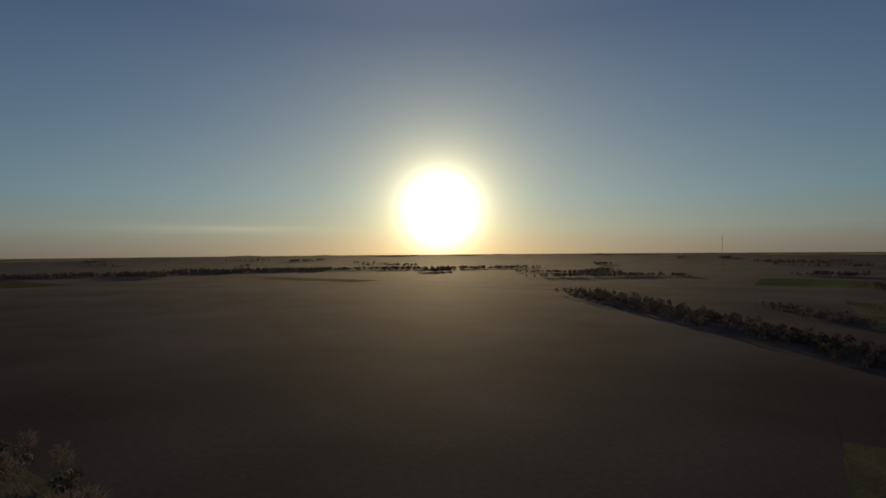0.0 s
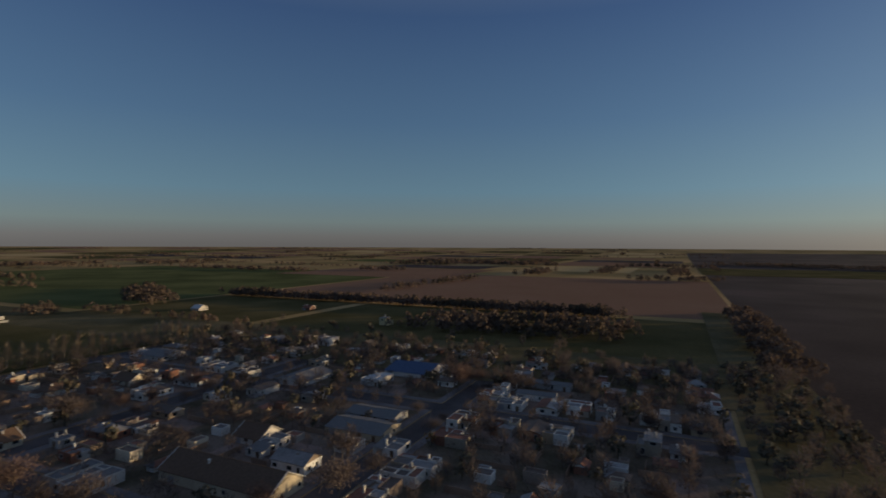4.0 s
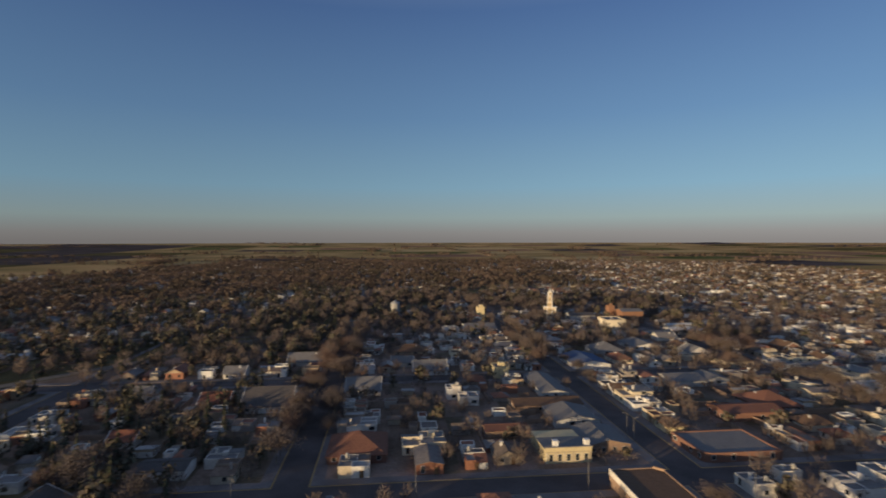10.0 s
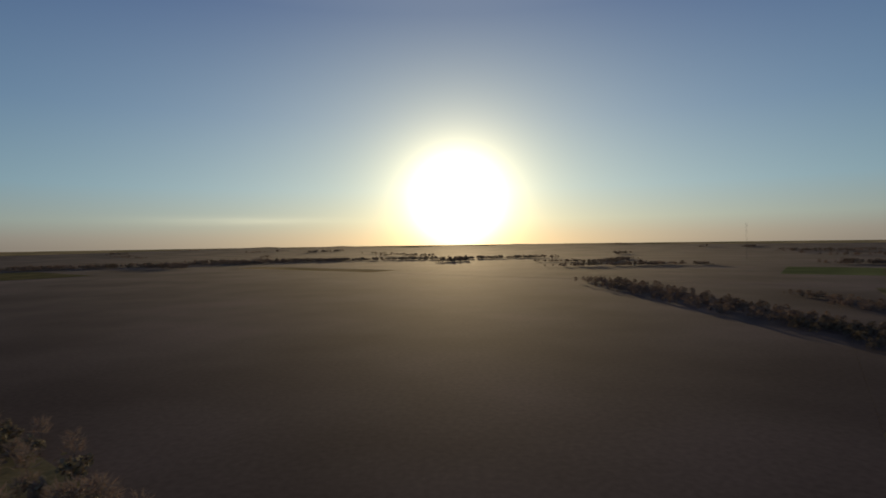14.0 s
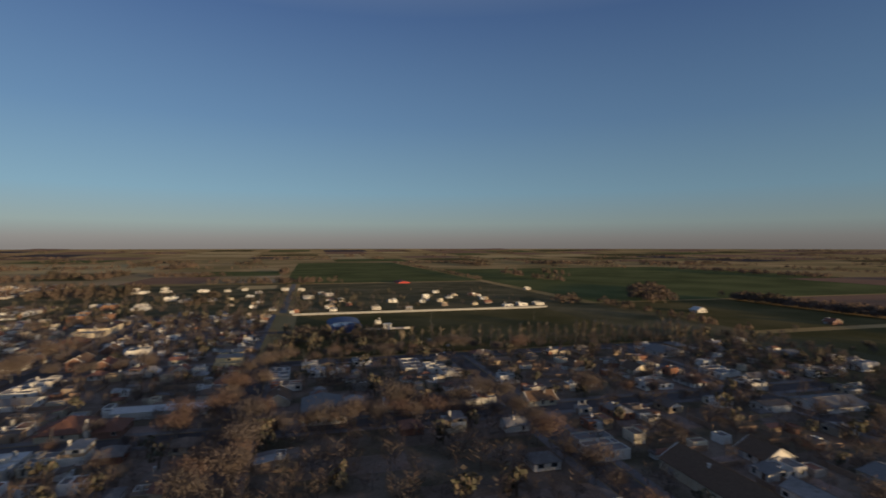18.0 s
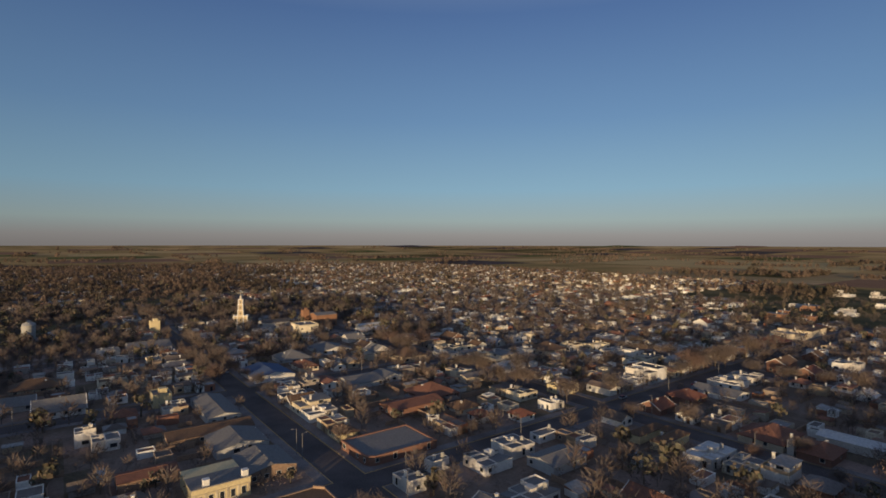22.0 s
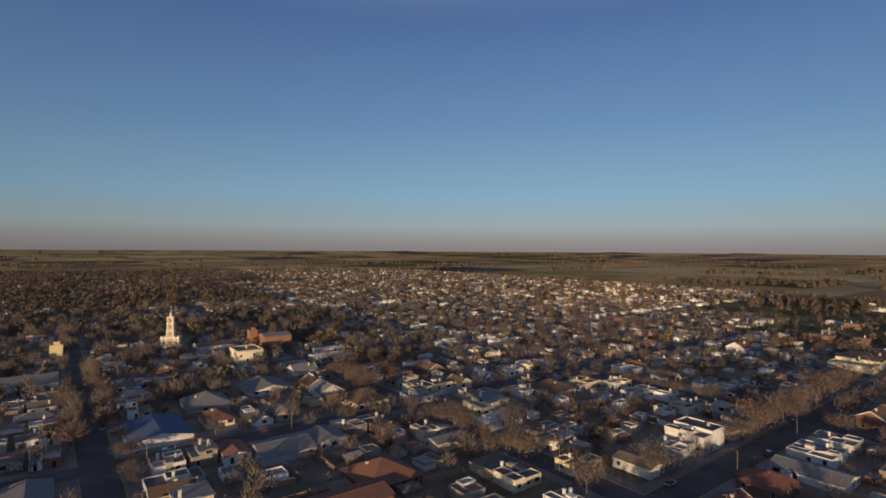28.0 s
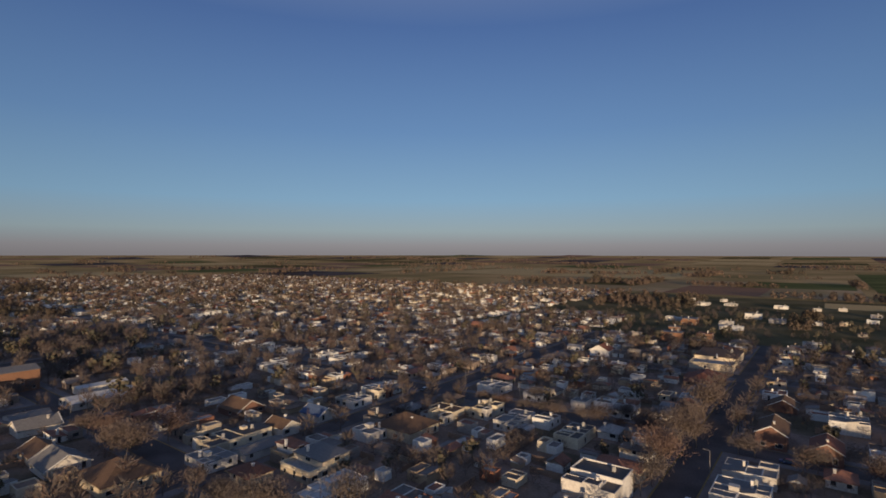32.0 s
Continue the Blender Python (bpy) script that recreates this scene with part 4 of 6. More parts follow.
place('shed', -185.8, -353.2, 12.6, 12.6, 4, 'white', 'grey')
place('flat', -330.9, -383.0, 10.5, 7.3, 5, 'white', 'grey')
place('flat', -333.8, -336.5, 17.7, 8.8, 5, 'white', 'grey')
place('shed', -213.6, -302.4, 7.1, 5.0, 4, 'white', 'grey')
place('hip', -407.2, -155.3, 25.3, 15.2, 5, 'brick', 'red')
place('flat', -330.9, -231.7, 12.1, 12.1, 5, 'white', 'grey')
place('gable', -447.6, -222.1, 11.7, 11.7, 6, 'white', 'red')
place('two', -563.2, -204.7, 9.0, 8.0, 8, 'orange', 'grey')
place('flat', -649.2, -179.9, 22.2, 9.8, 5, 'white', 'grey')
place('two', -638.6, -208.1, 21.6, 11.5, 6, 'orange', 'grey')
place('flat', -328.0, -188.5, 6.3, 6.3, 5, 'white', 'grey')
place('gable', -377.0, -120.7, 9.8, 9.8, 5, 'brick', 'brown')
place('two', -463.0, -158.5, 44.2, 22.1, 6, 'cream', 'brown')
# the blocks below the first view of the centre
place('two', -331.8, -41.6, 13.7, 13.7, 7, 'yellow', 'grey')
place('flat', -360.6, -99.9, 11.8, 11.8, 6, 'white', 'grey')
place('gable', -302.5, -77.4, 7.4, 7.4, 4, 'white', 'white')
place('gable', -304.3, -62.9, 7.6, 7.6, 4, 'white', 'red')
place('flat', -840.5, -235.3, 21.3, 18.9, 4.5, 'white', 'grey')
place('flat', -657.6, -222.0, 9.0, 22.0, 4.5, 'white', 'white')
place('flat', -620.0, -172.0, 9.0, 18.0, 4.5, 'white', 'white')
place('two', -720.0, -166.0, 14.0, 14.0, 6, 'white', 'grey')
place('flat', -895.9, -263.6, 9.0, 22.0, 4.5, 'white', 'grey')
place('flat', -850.0, -203.0, 12.0, 14.0, 4.5, 'white', 'grey')
place('flat', -846.0, -150.7, 12.0, 14.0, 4.5, 'white', 'grey')
place('two', -548.0, -180.0, 14.0, 10.0, 6, 'orange', 'brick')
place('flat', -906.0, -218.9, 9.0, 8.0, 4.5, 'white', 'grey')
place('flat', -696.5, -144.1, 15.1, 13.4, 4.5, 'white', 'grey')
place('flat', -699.1, -114.1, 9.3, 8.2, 4.5, 'white', 'grey')
place('flat', -840.9, -116.0, 9.0, 8.0, 4.5, 'white', 'grey')
place('flat', -856.3, -93.0, 9.0, 8.0, 4.5, 'white', 'grey')
place('flat', -795.3, -67.5, 10.4, 9.2, 4.5, 'white', 'grey')
place('flat', -845.1, -32.3, 11.2, 11.2, 4.5, 'white', 'grey')
place('flat', -832.1, -8.0, 10.8, 9.6, 4.5, 'white', 'grey')
place('flat', -707.1, 3.0, 15.9, 14.1, 4.5, 'white', 'grey')
place('flat', -738.9, 31.7, 10.7, 10.7, 4.5, 'white', 'grey')
place('flat', -660.5, 42.7, 9.0, 8.0, 4.5, 'white', 'grey')
place('flat', -557.9, -114.9, 12.0, 10.7, 4.5, 'white', 'grey')
place('flat', -495.2, -73.8, 8.0, 8.0, 4.5, 'white', 'grey')
# towards the sports ground
place('gable', -114.0, 117.4, 42.0, 14.5, 6.5, 'cream', 'brown')
place('two', -228.3, 400.5, 9.0, 9.0, 8, 'yellow', 'grey')
place('flat', -59.8, 222.8, 10.8, 10.8, 4, 'white', 'grey')
place('gable', -132.4, 147.7, 11.7, 11.7, 4, 'white', 'brown')
place('flat', -96.8, 153.5, 7.7, 7.7, 4, 'white', 'grey')
place('gable', -355.8, 454.3, 9.9, 9.9, 4, 'brick', 'red')
place('gable', -457.1, 400.4, 11.5, 11.5, 4, 'white', 'white')
place('barrel', -432.0, 31.8, 32.7, 26.2, 9, 'blue', 'blue', 'sports_hall')
place('flat', -457.2, 63.3, 5.3, 5.3, 5, 'white', 'grey')
place('flat', -303.0, 34.0, 10.3, 10.3, 4, 'white', 'grey')
place('flat', -275.8, 71.4, 10.9, 10.9, 5, 'white', 'grey')
place('shed', -284.6, 227.4, 20.0, 20.0, 5, 'white', 'grey')
place('flat', -189.4, 114.4, 5.4, 5.4, 4, 'white', 'grey')
place('flat', -749.7, 26.3, 8.5, 8.5, 4.5, 'white', 'grey')
place('flat', -566.3, 74.9, 10.5, 9.4, 4.5, 'white', 'grey')
place('flat', -634.3, 103.5, 11.9, 10.6, 4.5, 'white', 'grey')
place('flat', -645.7, 148.0, 9.4, 8.3, 4.5, 'white', 'grey')
place('flat', -553.0, 223.7, 10.4, 9.2, 4.5, 'white', 'grey')
place('flat', -559.9, 244.3, 11.1, 11.1, 4.5, 'white', 'grey')
place('flat', -562.7, 266.5, 11.3, 11.3, 4.5, 'white', 'grey')
place('flat', -744.2, 185.2, 9.7, 8.6, 4.5, 'white', 'grey')
place('flat', -768.0, 342.4, 9.0, 8.0, 4.5, 'white', 'grey')
place('shed', -975.0, 175.3, 45.3, 22.6, 4, 'red', 'red')
# towards the school and the railway
# school and sheds by the wood: its shade is put into the dark roofs
place('ushape', 197.0, -175.5, 40.0, 40.0, 6, 'grey', 'dark', 'school')
place('shed', 160.0, -159.0, 26.0, 9.0, 5, 'grey', 'dark')
place('shed', 226.5, -124.1, 18.0, 12.9, 5, 'grey', 'dark')
place('shed', 113.8, -120.7, 17.0, 15.0, 5, 'grey', 'dark')
place('gable', 92.0, -130.5, 12.0, 19.0, 5, 'white', 'dark')
place('shed', 130.0, -49.5, 22.0, 18.0, 5, 'grey', 'dark')
place('shed', 69.2, -156.0, 14.0, 9.0, 5, 'white', 'dark')
place('shed', 204.3, -130.0, 16.0, 16.0, 5, 'grey', 'dark')
place('shed', 221.4, -315.8, 26.0, 13.0, 5, 'white', 'white')
place('gable', 111.9, -95.3, 5.9, 5.9, 5, 'white', 'grey')
place('shed', 220.7, -91.7, 10.7, 7.5, 4, 'grey', 'dark')
place('hip', 14.0, -166.9, 18.2, 18.2, 5.5, 'brick', 'brick')
place('gable', 52.9, -218.4, 19.5, 19.5, 6, 'white', 'dark')
place('gable', 49.7, -292.8, 19.6, 13.7, 4, 'white', 'grey')
place('gable', 80.9, -268.5, 10.2, 10.2, 4, 'white', 'grey')
place('gable', 111.4, -236.4, 8.3, 8.3, 4, 'white', 'grey')
place('gable', 92.4, -181.3, 8.6, 8.6, 4, 'white', 'red')
place('gable', 75.2, -220.9, 11.8, 11.8, 5, 'brick', 'red')
place('gable', 15.5, -235.1, 15.2, 15.2, 5, 'white', 'grey')
place('flat', -7.1, -167.8, 14.0, 11.2, 5, 'cream', 'grey')
place('hip', 59.1, -124.5, 12.2, 12.2, 4, 'white', 'brown')
place('flat', 54.6, -163.0, 9.2, 9.2, 4, 'white', 'grey')
place('flat', 133.1, -208.5, 9.0, 9.0, 4, 'white', 'grey')
# along the main street to the church
place('block', -169.0, -388.5, 15.0, 18.0, 8.9, 'cream', 'grey')
place('shed', -195.5, -414.0, 18, 14, 10.5, 'orange', 'grey')
place('block', -183.5, -424.0, 5.0, 6.0, 12.5, 'orange', 'brick')
place('row', -148.0, -408.0, 24.0, 7.0, 4, 'white', 'dark')
place('shed', -160.0, -432.0, 22.0, 14.0, 6, 'grey', 'dark')
place('block', -76.0, -452.0, 6.5, 6.5, 9.5, 'yellow', 'grey')
place('shed', -64.1, -391.4, 24.0, 24.0, 5, 'white', 'grey')
place('flat', -41.5, -385.3, 11.9, 11.9, 4, 'white', 'grey')
place('hip', -151.1, -196.0, 17.6, 17.6, 5, 'brick', 'brick')
place('two', -533.1, -199.9, 14.1, 14.1, 8, 'orange', 'grey')
# on the field side of town
place('shed', -102, 170, 24.0, 15.0, 5, 'cream', 'grey')
place('shed', -106, 186, 22, 12, 4.5, 'grey', 'grey')
place('shed', -126.0, 260.7, 26.0, 26.0, 5.5, 'white', 'blue')
place('flat', -133.8, 231.9, 10.5, 15.0, 4.5, 'white', 'white')
place('flat', -122.0, 141.9, 7.0, 14.2, 4.2, 'white', 'grey')
place('shed', -171.5, 221.7, 17.8, 25.9, 4.5, 'white', 'grey')
place('shed', -257.7, 294.0, 13, 15, 5, 'grey', 'grey')
place('flat', -220.0, 304, 13, 12, 6.5, 'white', 'grey')
place('flat', -228.1, 217.6, 16, 12, 4.5, 'white', 'grey')
place('flat', -205.3, 213.6, 14.1, 9.3, 4.5, 'white', 'brown')
place('shed', -53.0, 238.4, 17.7, 7.0, 4.5, 'white', 'grey')
place('shed', -52.8, 259.3, 23.4, 7.0, 4.5, 'grey', 'grey')
place('flat', -151.8, 99.2, 16.5, 13.1, 4.5, 'white', 'grey')
place('gable', -207.7, 102.6, 10.0, 13.0, 4.5, 'cream', 'brown')
place('flat', -243.4, 102.3, 7.0, 10.0, 5, 'white', 'grey')
place('hip', -260.2, 151.4, 9.5, 12.4, 4.5, 'white', 'brown')
place('flat', -283.2, 59.7, 21.7, 10.2, 4.5, 'white', 'grey')
place('flat', -281.9, 8.2, 9.9, 8.8, 4.5, 'white', 'white')
place('gable', -246.2, 178.2, 13.0, 10, 4.8, 'cream', 'brown')
place('flat', -82.9, 158.4, 9.4, 9.2, 4, 'white', 'grey')


PLACED = list(FOOT)    # houses that stand clear of high trees


# ---- landmarks ----
def church(a, b):
    root = thing("church", "ochre and cream church with a tall stepped bell tower", "church")
    part("nave", walls_gable(30, 12, 8, 3.2), "w_ochre", root).matrix_local = Matrix.Translation((-21, 0, 0))
    part("roof", roof_gable(30, 12, 8, 3.2), "r_brown", root).matrix_local = Matrix.Translation((-21, 0, 0))
    part("front", Shape().box(-6, 3.4, -7.6, 7.6, 0, 12.4), "w_ochre", root)
    s = Shape().box(-6.2, 3.7, -7.9, 7.9, 12.4, 13.1).box(3.4, 3.62, -7.6, 7.6, 5.4, 5.9)
    for y in (-7.2, -3.2, 3.2, 7.2):
        s.box(3.4, 3.66, y - 0.55, y + 0.55, 0, 12.4)
        s.box(3.0, 3.6, y - 0.4, y + 0.4, 13.1, 14.3)
    part("cornice", s, "w_white", root)
    tower = part("tower", Shape().box(-2.7, 2.7, -2.7, 2.7, 13.0, 18.4), "w_ochre", root)
    s = Shape()
    for z0, z1, r in ((13.1, 18.4, 2.75), (19.0, 24.4, 2.4), (24.9, 29.6, 2.2)):
        for x in (-r, r):
            for y in (-r, r):
                s.box(x - 0.4, x + 0.4, y - 0.4, y + 0.4, z0, z1)
        s.box(-r - 0.6, r + 0.6, -r - 0.6, r + 0.6, z1, z1 + 0.55)
    part("tower_trim", s, "w_white", tower)
    part("belfry", Shape().box(-2.0, 2.0, -2.0, 2.0, 18.9, 24.4).box(-1.5, 1.5, -1.5, 1.5, 24.9, 29.6), "w_ochre", tower)
    part("lantern", Shape().tube((0, 0, 30.1), (0, 0, 33.2), 1.5, 1.3, 8), "w_white", tower)
    part("spire", Shape().tube((0, 0, 33.2), (0, 0, 37.6), 1.35, 0.1, 8), "r_grey", tower)
    part("cross", Shape().box(-0.08, 0.08, -0.08, 0.08, 37.4, 39.4).box(-0.07, 0.07, -0.5, 0.5, 38.4, 38.56), "metal", tower)
    for y in (-5.2, 0, 5.2):
        put("portal", ARCH, root, 3.4, y, 0.1, -90, "dark arched portal")
        put("window", WIN["tall"][2], root, 3.4, y, 7.4, -90)
    for z, r in ((14.6, 2.7), (20.4, 2.0), (26.0, 1.5)):
        put("window", WIN["tall"][2], tower, r, 0, z, -90)
        put("window", WIN["tall"][2], tower, 0, r, z, 0)
        put("window", WIN["tall"][2], tower, 0, -r, z, 180)
    for x in (-32, -26, -20, -14):
        put("window", WIN["tall"][2], root, x, 6.0, 3.4, 0)
        put("window", WIN["tall"][2], root, x, -6.0, 3.4, 180)
    root.matrix_world = spot(a, b, 0, 64) @ Matrix.Diagonal((0.72, 0.72, 0.775, 1))
    FOOT.append((a - 6, a + 6, b - 25, b + 4))


ARCH = Shape().prism([(-1.2, 0), (1.2, 0), (1.2, 2.6), (0.85, 3.5), (0, 3.9), (-0.85, 3.5), (-1.2, 2.6)], -0.06, 0.05)
ARCH.v = [(-x, z, y) for x, y, z in ARCH.v]
ARCH = ARCH.mesh("portal", "wood")
church(-136.5, -442)

silo = thing("grain_silo", "pair of grey concrete grain silos joined side by side", "silo")
for y in (-4, 4):
    s = Shape().tube((0, y, 0), (0, y, 13), 3.9, 3.9, 20).tube((0, y, 13), (0, y, 14.6), 3.9, 0.8, 20)
    part("drum", s, "concrete", silo)
part("catwalk", Shape().box(-0.6, 0.6, -5, 5, 14.5, 14.7).box(-0.6, -0.5, -5, 5, 14.7, 15.6).box(0.5, 0.6, -5, 5, 14.7, 15.6), "metal", silo)
silo.matrix_world = spot(-1, -461)
FOOT.append((-7, 5, -470, -452))

tower = thing("water_tower", "white elevated water tank on a slender column", "water tower")
part("column", Shape().tube((0, 0, 0), (0, 0, 20), 1.6, 1.2, 12), "w_white", tower)
part("tank", Shape().tube((0, 0, 19.5), (0, 0, 21.5), 1.3, 4.2, 16).tube((0, 0, 21.5), (0, 0, 25.5), 4.2, 4.2, 16).tube((0, 0, 25.5), (0, 0, 26.6), 4.2, 0.6, 16), "w_white", tower)
tower.matrix_world = spot(500, -310)


def mast(az, dist, top):
    p = Vector((-math.sin(radians(az)), math.cos(radians(az)), 0)) * dist
    root = thing("radio_mast", "slim dark steel lattice radio mast on the plain", "mast", "radio masts")
    h = top
    legs = ((0, 0.9), (-0.78, -0.45), (0.78, -0.45))
    for x, y in legs:
        part("leg", Shape().tube((x, y, 0), (x * 0.6, y * 0.6, h), 0.16, 0.12, 5), "r_dark", root)
    s = Shape()
    n = int(h / 4)
    for k in range(n):
        for q in range(3):
            (x0, y0), (x1, y1) = legs[q], legs[(q + 1) % 3]
            f0, f1 = 1 - 0.4 * k / n, 1 - 0.4 * (k + 1) / n
            s.tube((x0 * f0, y0 * f0, h * k / n), (x1 * f1, y1 * f1, h * (k + 1) / n), 0.07, 0.07, 3)
    part("bracing", s, "r_dark", root)
    for z in (h * 0.78, h * 0.88, h * 0.96):
        part("antenna", Shape().box(-1.5, -1.1, -0.3, 0.3, z, z + 3).box(1.1, 1.5, -0.3, 0.3, z - 1, z + 2), "r_dark", root)
    root.matrix_world = Matrix.Translation((p.x, p.y, swell(dist)))


def grain_elevator(az, dist):
    p = Vector((-math.sin(radians(az)), math.cos(radians(az)), 0)) * dist
    root = thing("grain_elevator", "long pale grain elevator standing far on the plain", "grain elevator")
    part("bin_row", Shape().box(-58, 58, -9, 9, 0, 21), "concrete", root)
    part("gallery", Shape().box(-62, 62, -4, 4, 21, 26).box(-63, 63, -5, 5, 26, 26.6), "w_grey", root)
    part("head_house", Shape().box(40, 54, -7, 7, 26.6, 33), "concrete", root)
    root.matrix_world = Matrix.Translation((p.x, p.y, swell(dist))) @ Matrix.Rotation(radians(az), 4, 'Z')


grain_elevator(-58.8, 2300)
mast(-80.6, 1900, 112)
mast(-28.5, 1900, 116)
mast(-54.4, 1700, 122)

# sports ground: long pale wall, terrace and floodlight poles
wall = tagged(new("boundary_wall"), "long pale concrete boundary wall of the sports ground", "wall")
for k in range(56):
    b0 = -10 + k * 4.95
    ob = part("wall_panel", Shape().box(-0.12, 0.12, -2.4, 2.4, 0, 2.1).box(-0.18, 0.18, 2.4, 2.55, 0, 2.2), "concrete", wall) if k == 0 else part("wall_panel", ob.data, None, wall)
    ob.matrix_local = Matrix.Translation(at(-535, b0)) @ Matrix.Rotation(radians(GRID), 4, 'Z')
stand = thing("grandstand", "white concrete terrace with a small white cabin", "grandstand")
s = Shape()
for k in range(4):
    s.box(-1.6 + k * 0.8, 1.6, -19, 19, 0.5 * k, 0.5 * k + 0.5)
part("terrace_steps", s, "w_white", stand)
part("cabin", Shape().box(-2, 2, -3, 3, 0, 5).box(-2.4, 2.4, -3.4, 3.4, 5, 5.25), "w_white", stand)
stand.matrix_world = spot(-425, 67)
FOOT.append((-430, -420, 45, 90))


def pole(a, b, h, arm=1.2, name="street_lamp", label="tall grey street lamp pole with one arm"):
    root = thing(name, label, "lamp post", "lamp posts")
    part("post", Shape().tube((0, 0, 0), (0, 0, h), 0.12, 0.07, 6), "r_grey", root)
    part("arm", Shape().tube((0, 0, h - 0.1), (arm, 0, h + 0.15), 0.05, 0.04, 4), "r_grey", root)
    part("lamp_head", Shape().box(arm - 0.1, arm + 0.55, -0.12, 0.12, h + 0.08, h + 0.22), "r_grey", root)
    root.matrix_world = spot(a, b)
    return root


for a, b in ((-520, 5), (-520, 90), (-520, 175), (-405, 100), (-405, 190)):
    pole(a, b, 18, 1.5, "floodlight_pole", "high grey floodlight pole beside the sports ground")
first = pole(street_a(0) + 6, -170, 8.5)
for i, lo, hi in ((0, -380, 250), (-1, -380, 200), (-2, -300, 80)):
    b = lo
    while b < hi:
        b += 43
        if abs((b - B0 + 58) % PITCH - 58) > 12:
            copy_thing(first, spot(street_a(i) + 6 * (1 if int(b) % 2 else -1), b, 0, 180 if int(b) % 2 else 0))
for j in (-1, 0, 1):
    a = -520 if j < 1 else -370
    while a < 20:
        a += 47
        if abs((a - A0 + 58) % PITCH - 58) > 12:
            copy_thing(first, spot(a, street_b(j) + 6, 0, -90))


def shop_house(a, b, w, d, h):
    """A store with a high plastered street front towards +b."""
    root = thing("store", "pale yellow plastered store with a high street front and grey roof", "store")
    x, y = w / 2, d / 2
    part("wall", Shape().box(-x, x, -y, y - 0.3, 0, h - 0.9), "w_yellow", root)
    part("roof", Shape().slab([(-x - 0.1, -y - 0.2, h - 1.1), (x + 0.1, -y - 0.2, h - 1.1), (x + 0.1, y - 0.3, h - 0.55), (-x - 0.1, y - 0.3, h - 0.55)], 0.14), "r_grey", root)
    front = part("street_front", Shape().box(-x - 0.15, x + 0.15, y - 0.3, y, 0, h), "w_yellow", root)
    part("cornice", Shape().box(-x - 0.3, x + 0.3, y - 0.36, y + 0.22, h, h + 0.16).box(-x - 0.2, x + 0.2, y, y + 0.12, h - 1.5, h - 1.3), "w_cream", front)
    for k in range(6):
        u = -x + 0.3 + (w - 0.6) * k / 5
        part("pilaster", Shape().box(u - 0.28, u + 0.28, y, y + 0.14, 0, h - 1.5), "w_cream", front)
        if k < 5:
            m = u + (w - 0.6) / 10
            for z in (0.9,):
                wn = put("window", WIN["tall"][0], root, m, y, z)
                part("pane", WIN["tall"][1], None, wn)
    for u in (-x + 0.9, x - 3.6):
        q = Shape().box(u - 0.75, u + 0.75, y - 2.6, y - 1.1, h - 0.95, h + 1.5).box(u - 0.85, u + 0.85, y - 2.7, y - 1.0, h + 1.5, h + 1.66)
        part("roof_box", q, "w_white", root, "white plastered box on the roof")
    root.matrix_world = spot(a, b)
    FOOT.append((a - x, a + x, b - y, b + y))


def corner_shop(a, b, w, d, h):
    """A store with its cut corner towards -a, -b."""
    root = thing("corner_store", "corner store, shaded walls coloured brown, white parapets, brown flat roof", "store")
    x, y, c = w / 2, d / 2, 2.4
    ring = [(-x + c, -y), (x, -y), (x, y), (-x, y), (-x, -y + c)]
    # the facade's shade is put into the walls as brown plaster
    part("wall", Shape().prism(ring, 0, h), "w_brown", root)
    part("roof", Shape().prism([(p * 0.95, q * 0.95) for p, q in ring], h, h + 0.08), "r_brown", root)
    s = Shape()
    for n in range(5):
        (x0, y0), (x1, y1) = ring[n], ring[(n + 1) % 5]
        up = 0.7 if n == 4 else 0.3
        s.prism([(x0 * 1.005, y0 * 1.005), (x1 * 1.005, y1 * 1.005), (x1 * 0.955, y1 * 0.955), (x0 * 0.955, y0 * 0.955)], h - 0.4, h + up)
    part("parapet", s, "w_brown", root)
    part("white_front", Shape().box(x - 0.1, x + 0.12, -y, y, h - 1.2, h + 0.5).box(1.0, x, y - 0.1, y + 0.12, h - 1.2, h + 0.5), "w_white", root, "white plastered front")
    for u in (-3.6, -0.4, 2.8):
        wn = put("window", WIN["tall"][0], root, u, -y, 1.0, 180)
        part("pane", WIN["tall"][1], None, wn)
    root.matrix_world = spot(a, b)
    FOOT.append((a - x, a + x, b - y, b + y))


shop_house(-51.0, -160.0, 14.5, 17.0, 5.0)
corner_shop(-65.0, -124.5, 15.0, 24.0, 4.3)

# ---- ordinary houses of the blocks ----
PROTO = []
for k, (kind, w, d, h) in enumerate((("flat", 7, 10, 3.1), ("flat", 8.5, 13, 3.3), ("flat", 6.5, 8, 3.0), ("gable", 7, 9, 3.5), ("flat", 7, 12, 3.2), ("hip", 8, 9, 3.5), ("flat", 8, 14, 3.2), ("shed", 8, 13, 3.6), ("two", 7.5, 9, 5.2), ("flat", 9, 9, 3.3), ("hip", 7, 8, 3.4), ("row", 9, 13, 3.5))):
    for variant in (0, 1):
        ob = house(kind, w, d, h, "any", "any", False)
        ob.matrix_world = Matrix.Translation((0, 0, -400))
        PROTO.append((ob, kind, w, d))
FAR = Shape()          # houses past the nearest ones, one mesh


